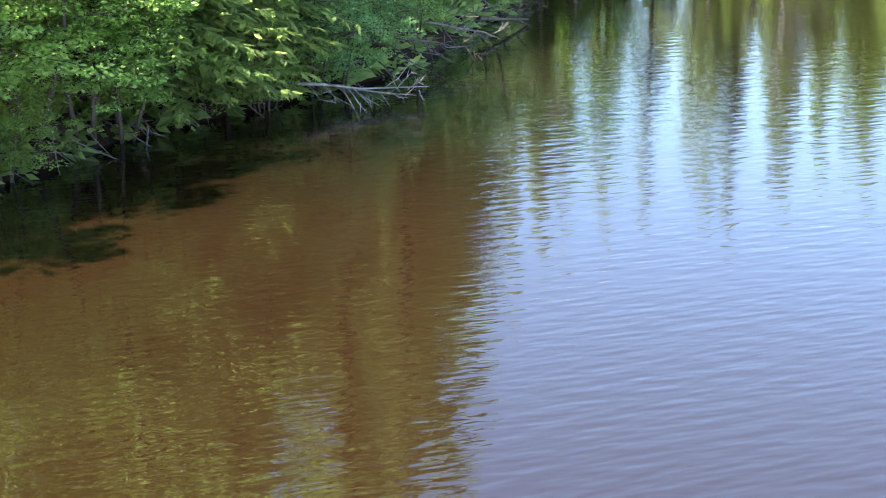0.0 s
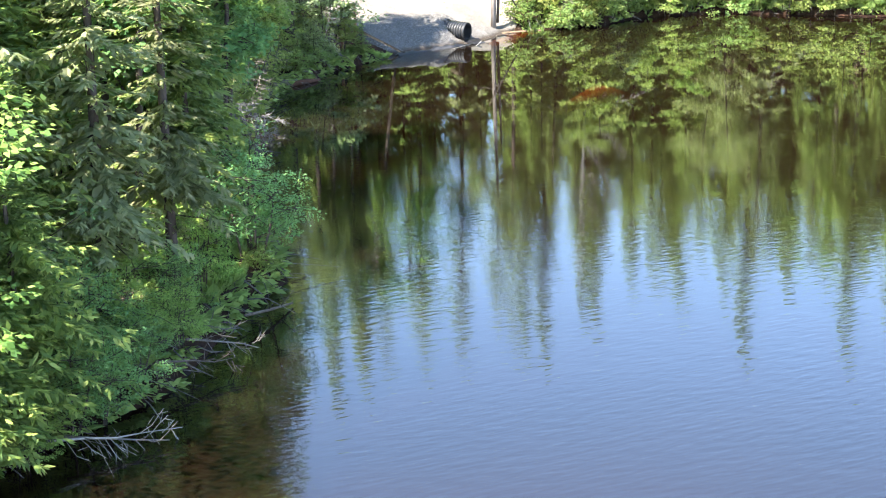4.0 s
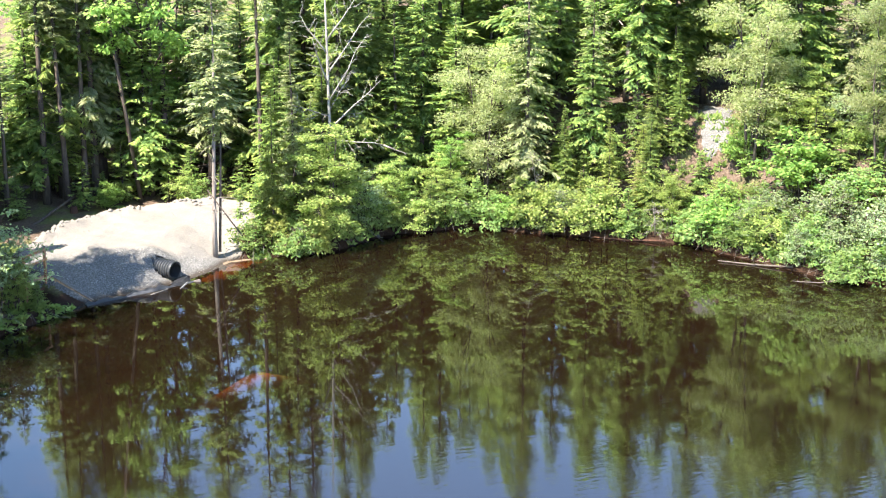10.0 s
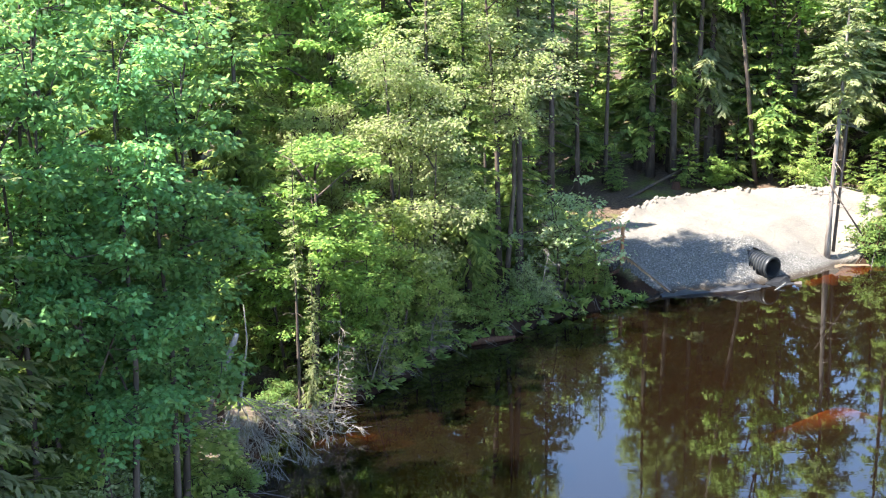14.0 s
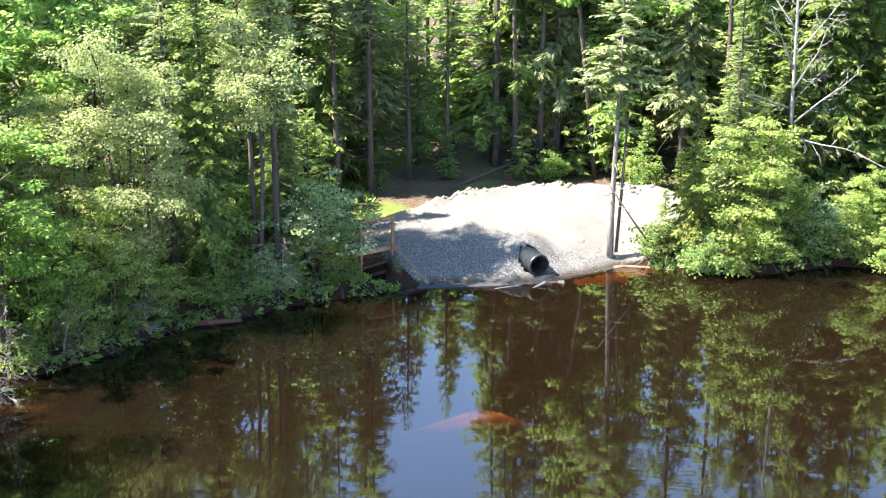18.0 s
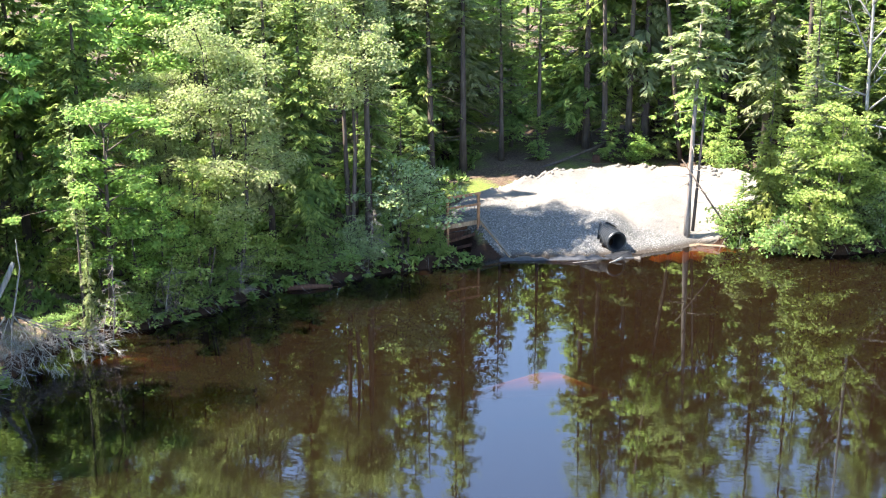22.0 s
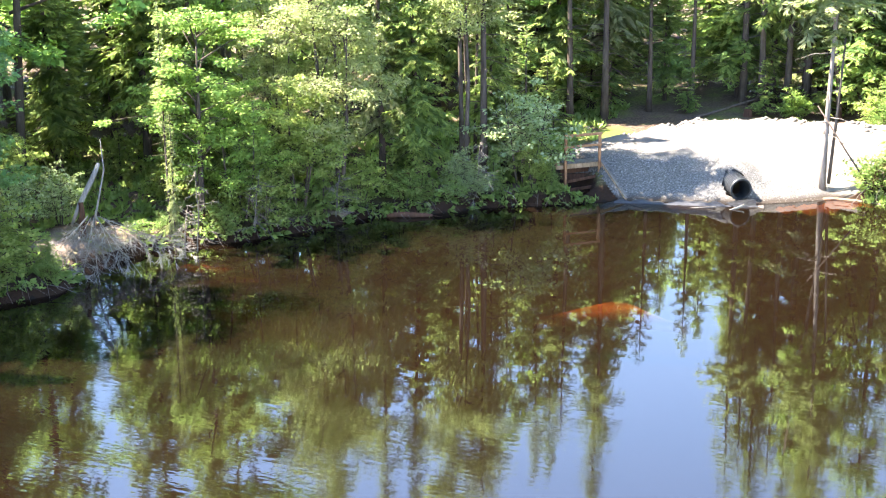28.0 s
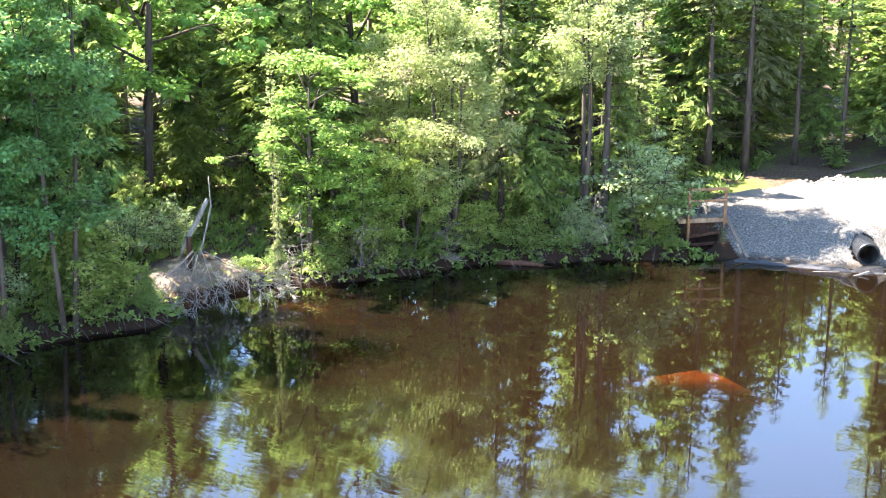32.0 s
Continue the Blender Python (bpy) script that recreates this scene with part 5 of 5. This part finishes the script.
# ---- undergrowth along the banks ----
def along_shore(i0, i1, step):
    out = []
    for i in range(i0, i1):
        a, b_ = np.array(SHORE[i]), np.array(SHORE[i + 1])
        ln = np.linalg.norm(b_ - a)
        nrm = np.array([-(b_ - a)[1], (b_ - a)[0]]) / ln
        for u in np.arange(0, ln, step):
            out.append((a + (b_ - a) * u / ln, nrm))
    return out


rs = random.Random(4)
for i0, i1, step, lo, hi in ((7, 19, 1.9, 0.25, 0.9), (25, 35, 0.7, 0.0, 0.7), (7, 19, 3.0, 1.4, 3.2), (25, 35, 0.9, 1.2, 3.2), (30, 35, 0.8, 3.0, 6.0)):
    for p, nrm in along_shore(i0, i1, step):
        off = rs.uniform(lo, hi)
        x, y = p + nrm * off + np.array([rs.uniform(-0.3, 0.3), rs.uniform(-0.3, 0.3)])
        if shore_distance(np.array([x]), np.array([y]))[0] < 0.02:
            continue
        if math.hypot(x + 17.0, y + 12.0) < 2.3 or (-8.2 < x < 3.2 and -1 < y < 5) or (20.2 < x < 24.5 and -1.8 < y < 3.2):
            continue
        kind = rs.choices(["shrub", "willow", "young", "bush", "cedar"], [2.4, 0.8, 2.0, 2.2, 0] if i0 < 20 else [1.4, 1.2, 3.0, 1.6, 0.5])[0]
        h = {"shrub": 1.0, "willow": 1.5, "young": 1.9, "bush": 1.6, "cedar": 2.6}[kind] * rs.uniform(0.65, 1.35) * (0.75 if i0 < 20 else 1.1)
        plant(kind, rs.randrange(4), x, y, h, group="bank undergrowth", squeeze=rs.uniform(0.95, 1.3), tilt=rs.uniform(4, 24) if lo < 1 else 0, towards=math.degrees(math.atan2(-nrm[1], -nrm[0])))

# low growth under the trees of the left bank
under = np.random.default_rng(55).uniform((-32, -26), (-9, 3), (700, 2))
ud = shore_distance(under[:, 0], under[:, 1])
low_spots = np.zeros((1, 2))
for (x, y), d in zip(under.tolist(), ud.tolist()):
    if not 2.4 < d < 10 or math.hypot(x + 17.4, y + 12.0) < 2.6 or (x > -10 and y > -1) or np.min(np.hypot(low_spots[:, 0] - x, low_spots[:, 1] - y)) < 2.3:
        continue
    low_spots = np.vstack([low_spots, (x, y)])
    kind = rs.choices(["shrub", "young", "bush"], [1.6, 1.8, 2.0])[0]
    plant(kind, rs.randrange(4), x, y, {"shrub": 0.9, "young": 1.9, "bush": 1.5}[kind] * rs.uniform(0.7, 1.3), group="forest undergrowth", squeeze=rs.uniform(1.0, 1.35))

# ferns, grass and seedlings on the banks
rng = np.random.default_rng(77)
fxy = rng.uniform((-40, -40), (30, 14), (120000, 2))
fd = shore_distance(fxy[:, 0], fxy[:, 1])
on_sand = edge_distance(SAND_EDGE, fxy[:, 0], fxy[:, 1]) > -0.3
ok = (np.hypot(fxy[:, 0] + 17.4, fxy[:, 1] + 12.0) > 1.6) & (fd > 0.05) & (fd < np.where(fxy[:, 0] < -8, 10, 5)) & ~on_sand & (rng.random(len(fxy)) < np.where(fd < 1.6, np.where((fxy[:, 0] < -8) & (fxy[:, 1] > -26) & (fd > 0.5), 0.30, 1.0), 0.45)) & ~((fxy[:, 0] > -8) & (fxy[:, 0] < -5) & (np.abs(fxy[:, 1] - 1.2) < 1.6))
fxy = fxy[ok][:12000]
per = 9
base = np.repeat(np.c_[fxy, land(fxy[:, 0], fxy[:, 1])], per, 0) + rng.normal(0, 0.06, (len(fxy) * per, 3)) * np.array([1, 1, 0.2])
lift = rng.normal(0, 0.7, base.shape)
lift[:, 2] = rng.uniform(0.35, 1.3, len(base))
edge_plant = shore_distance(fxy[:, 0], fxy[:, 1]) < 0.5
big = np.repeat(rng.uniform(0.12, 0.36, len(fxy)), per) * rng.uniform(0.6, 1.2, len(base))
# plants on the very edge hang out over the water
hang = np.repeat(edge_plant & (fxy[:, 0] < -6), per)
eps = 0.05
slope = np.stack([shore_distance(base[:, 0] + eps, base[:, 1]) - shore_distance(base[:, 0] - eps, base[:, 1]), shore_distance(base[:, 0], base[:, 1] + eps) - shore_distance(base[:, 0], base[:, 1] - eps)], -1) / (2 * eps)
lift[hang, :2] = lift[hang, :2] * 0.5 - slope[hang] * 0.9
lift[hang, 2] -= 0.75
v, q = blades(rng, base, lift, big, big * rng.uniform(0.2, 0.5, len(base)))
tagged(new("bank_plants", quads_mesh("bank_plants", v, q, FERN)), "low ferns, grass and seedlings on the banks", "undergrowth", kind="stuff")

# roots and dead sticks hanging over the waterline
rng = np.random.default_rng(12)
bits = []
for p, nrm in along_shore(1, 19, 0.22) + along_shore(24, 35, 0.35):
    a = np.array([*(p + nrm * rng.uniform(0.1, 0.5)), rng.uniform(0.2, 0.55)])
    e = np.array([*(p - nrm * rng.uniform(0.05, 0.5) + rng.normal(0, 0.25, 2)), rng.uniform(-0.08, 0.2)])
    m_ = (a + e) / 2 + rng.normal(0, 0.08, 3)
    r = rng.uniform(0.006, 0.016)
    bits.append(tube([a, m_, e], [r, r * 0.8, r * 0.4], 4))
ob = new("bank_roots", tube_mesh("bank_roots", bits, ROOT))
tagged(ob, "grey roots and dead sticks along the waterline", "roots", kind="stuff")

# the forest behind
def shades_sand(x, y, h):
    """True where a tree of height h would darken the open top of the sand bank."""
    u = np.linspace(0.15, 1, 12) * (h - 1) / math.tan(SUN_UP)
    px, py = x + 0.951 * u, y + 0.309 * u
    return bool(np.any((edge_distance(SAND_EDGE, px, py) > -0.4) & (py > 3.2)))


spots = np.array([(x, y) for x, y, k in placed if k not in ("shrub", "willow", "young", "bush")])
rs = random.Random(21)
trial = np.random.default_rng(31).uniform((-48, -52), (42, 28), (11000, 2))
far = shore_distance(trial[:, 0], trial[:, 1])
for (x, y), d in zip(trial.tolist(), far.tolist()):
    deep = -13 < x < 9 and 11.5 < y < 26
    if d < 1.6 or (d > (21 if x < -8 else 17) and not deep) or (x > 0 and y < -20) or y < -40:
        continue
    if (-13.5 < x < 4.6 and 2.2 < y < 11.5) or (-9.0 < x < 4.6 and -2 < y < 4) or (19.9 < x < 24.8 and -2.2 < y < 3.4) or (-33 < x < -26 and -35.5 < y < -27) or (-43 < x < -29 and abs(y + 34.6 - 0.325 * (x + 29.6)) < 2.4) or math.hypot(x + 17.6, y + 11.8) < 3.0 or (-29 < x < -17 and abs(y + 12 - 0.325 * (x + 17)) < 2.3):
        continue
    if np.min(np.hypot(spots[:, 0] - x, spots[:, 1] - y)) < (1.8 if deep else (3.2 if d < 6 else 2.5 if d < 12 else 2.0) if x < -8 else 1.5 + 0.03 * d):
        continue
    spots = np.vstack([spots, (x, y)])
    kind = rs.choices(["fir", "tallfir", "spruce", "maple", "birch", "barespruce", "young"], [3, 2.6, 1.8, 3.0, 1.0, 0.5, 2.0] if x < 6 else [4, 3, 2.8, 0.3, 0.4, 0.4, 2.0])[0]
    h = {"fir": 9.5, "tallfir": 12, "spruce": 11, "maple": 8, "birch": 8.5, "barespruce": 12.5, "young": 3.4}[kind] * rs.uniform(0.75, 1.12)
    if x < -8 and y < 2:
        h *= 1.3 if y > -22 else 0.95
    if d > 6:
        kind, h = {"fir": ("farfir", 10), "tallfir": ("farfir", 12), "spruce": ("farfir", 11), "maple": ("farmaple", 9), "birch": ("farmaple", 9)}.get(kind, (kind, h))
        h *= rs.uniform(0.8, 1.12) * (1.3 if x < -8 and y < 2 else 1)
    if shades_sand(x, y, h) or (-9 < x < -3.5 and y > 8 and h > 8):
        continue
    plant(kind, rs.randrange(3), x, y, h, group="forest trees", squeeze=rs.uniform(0.95, 1.2))
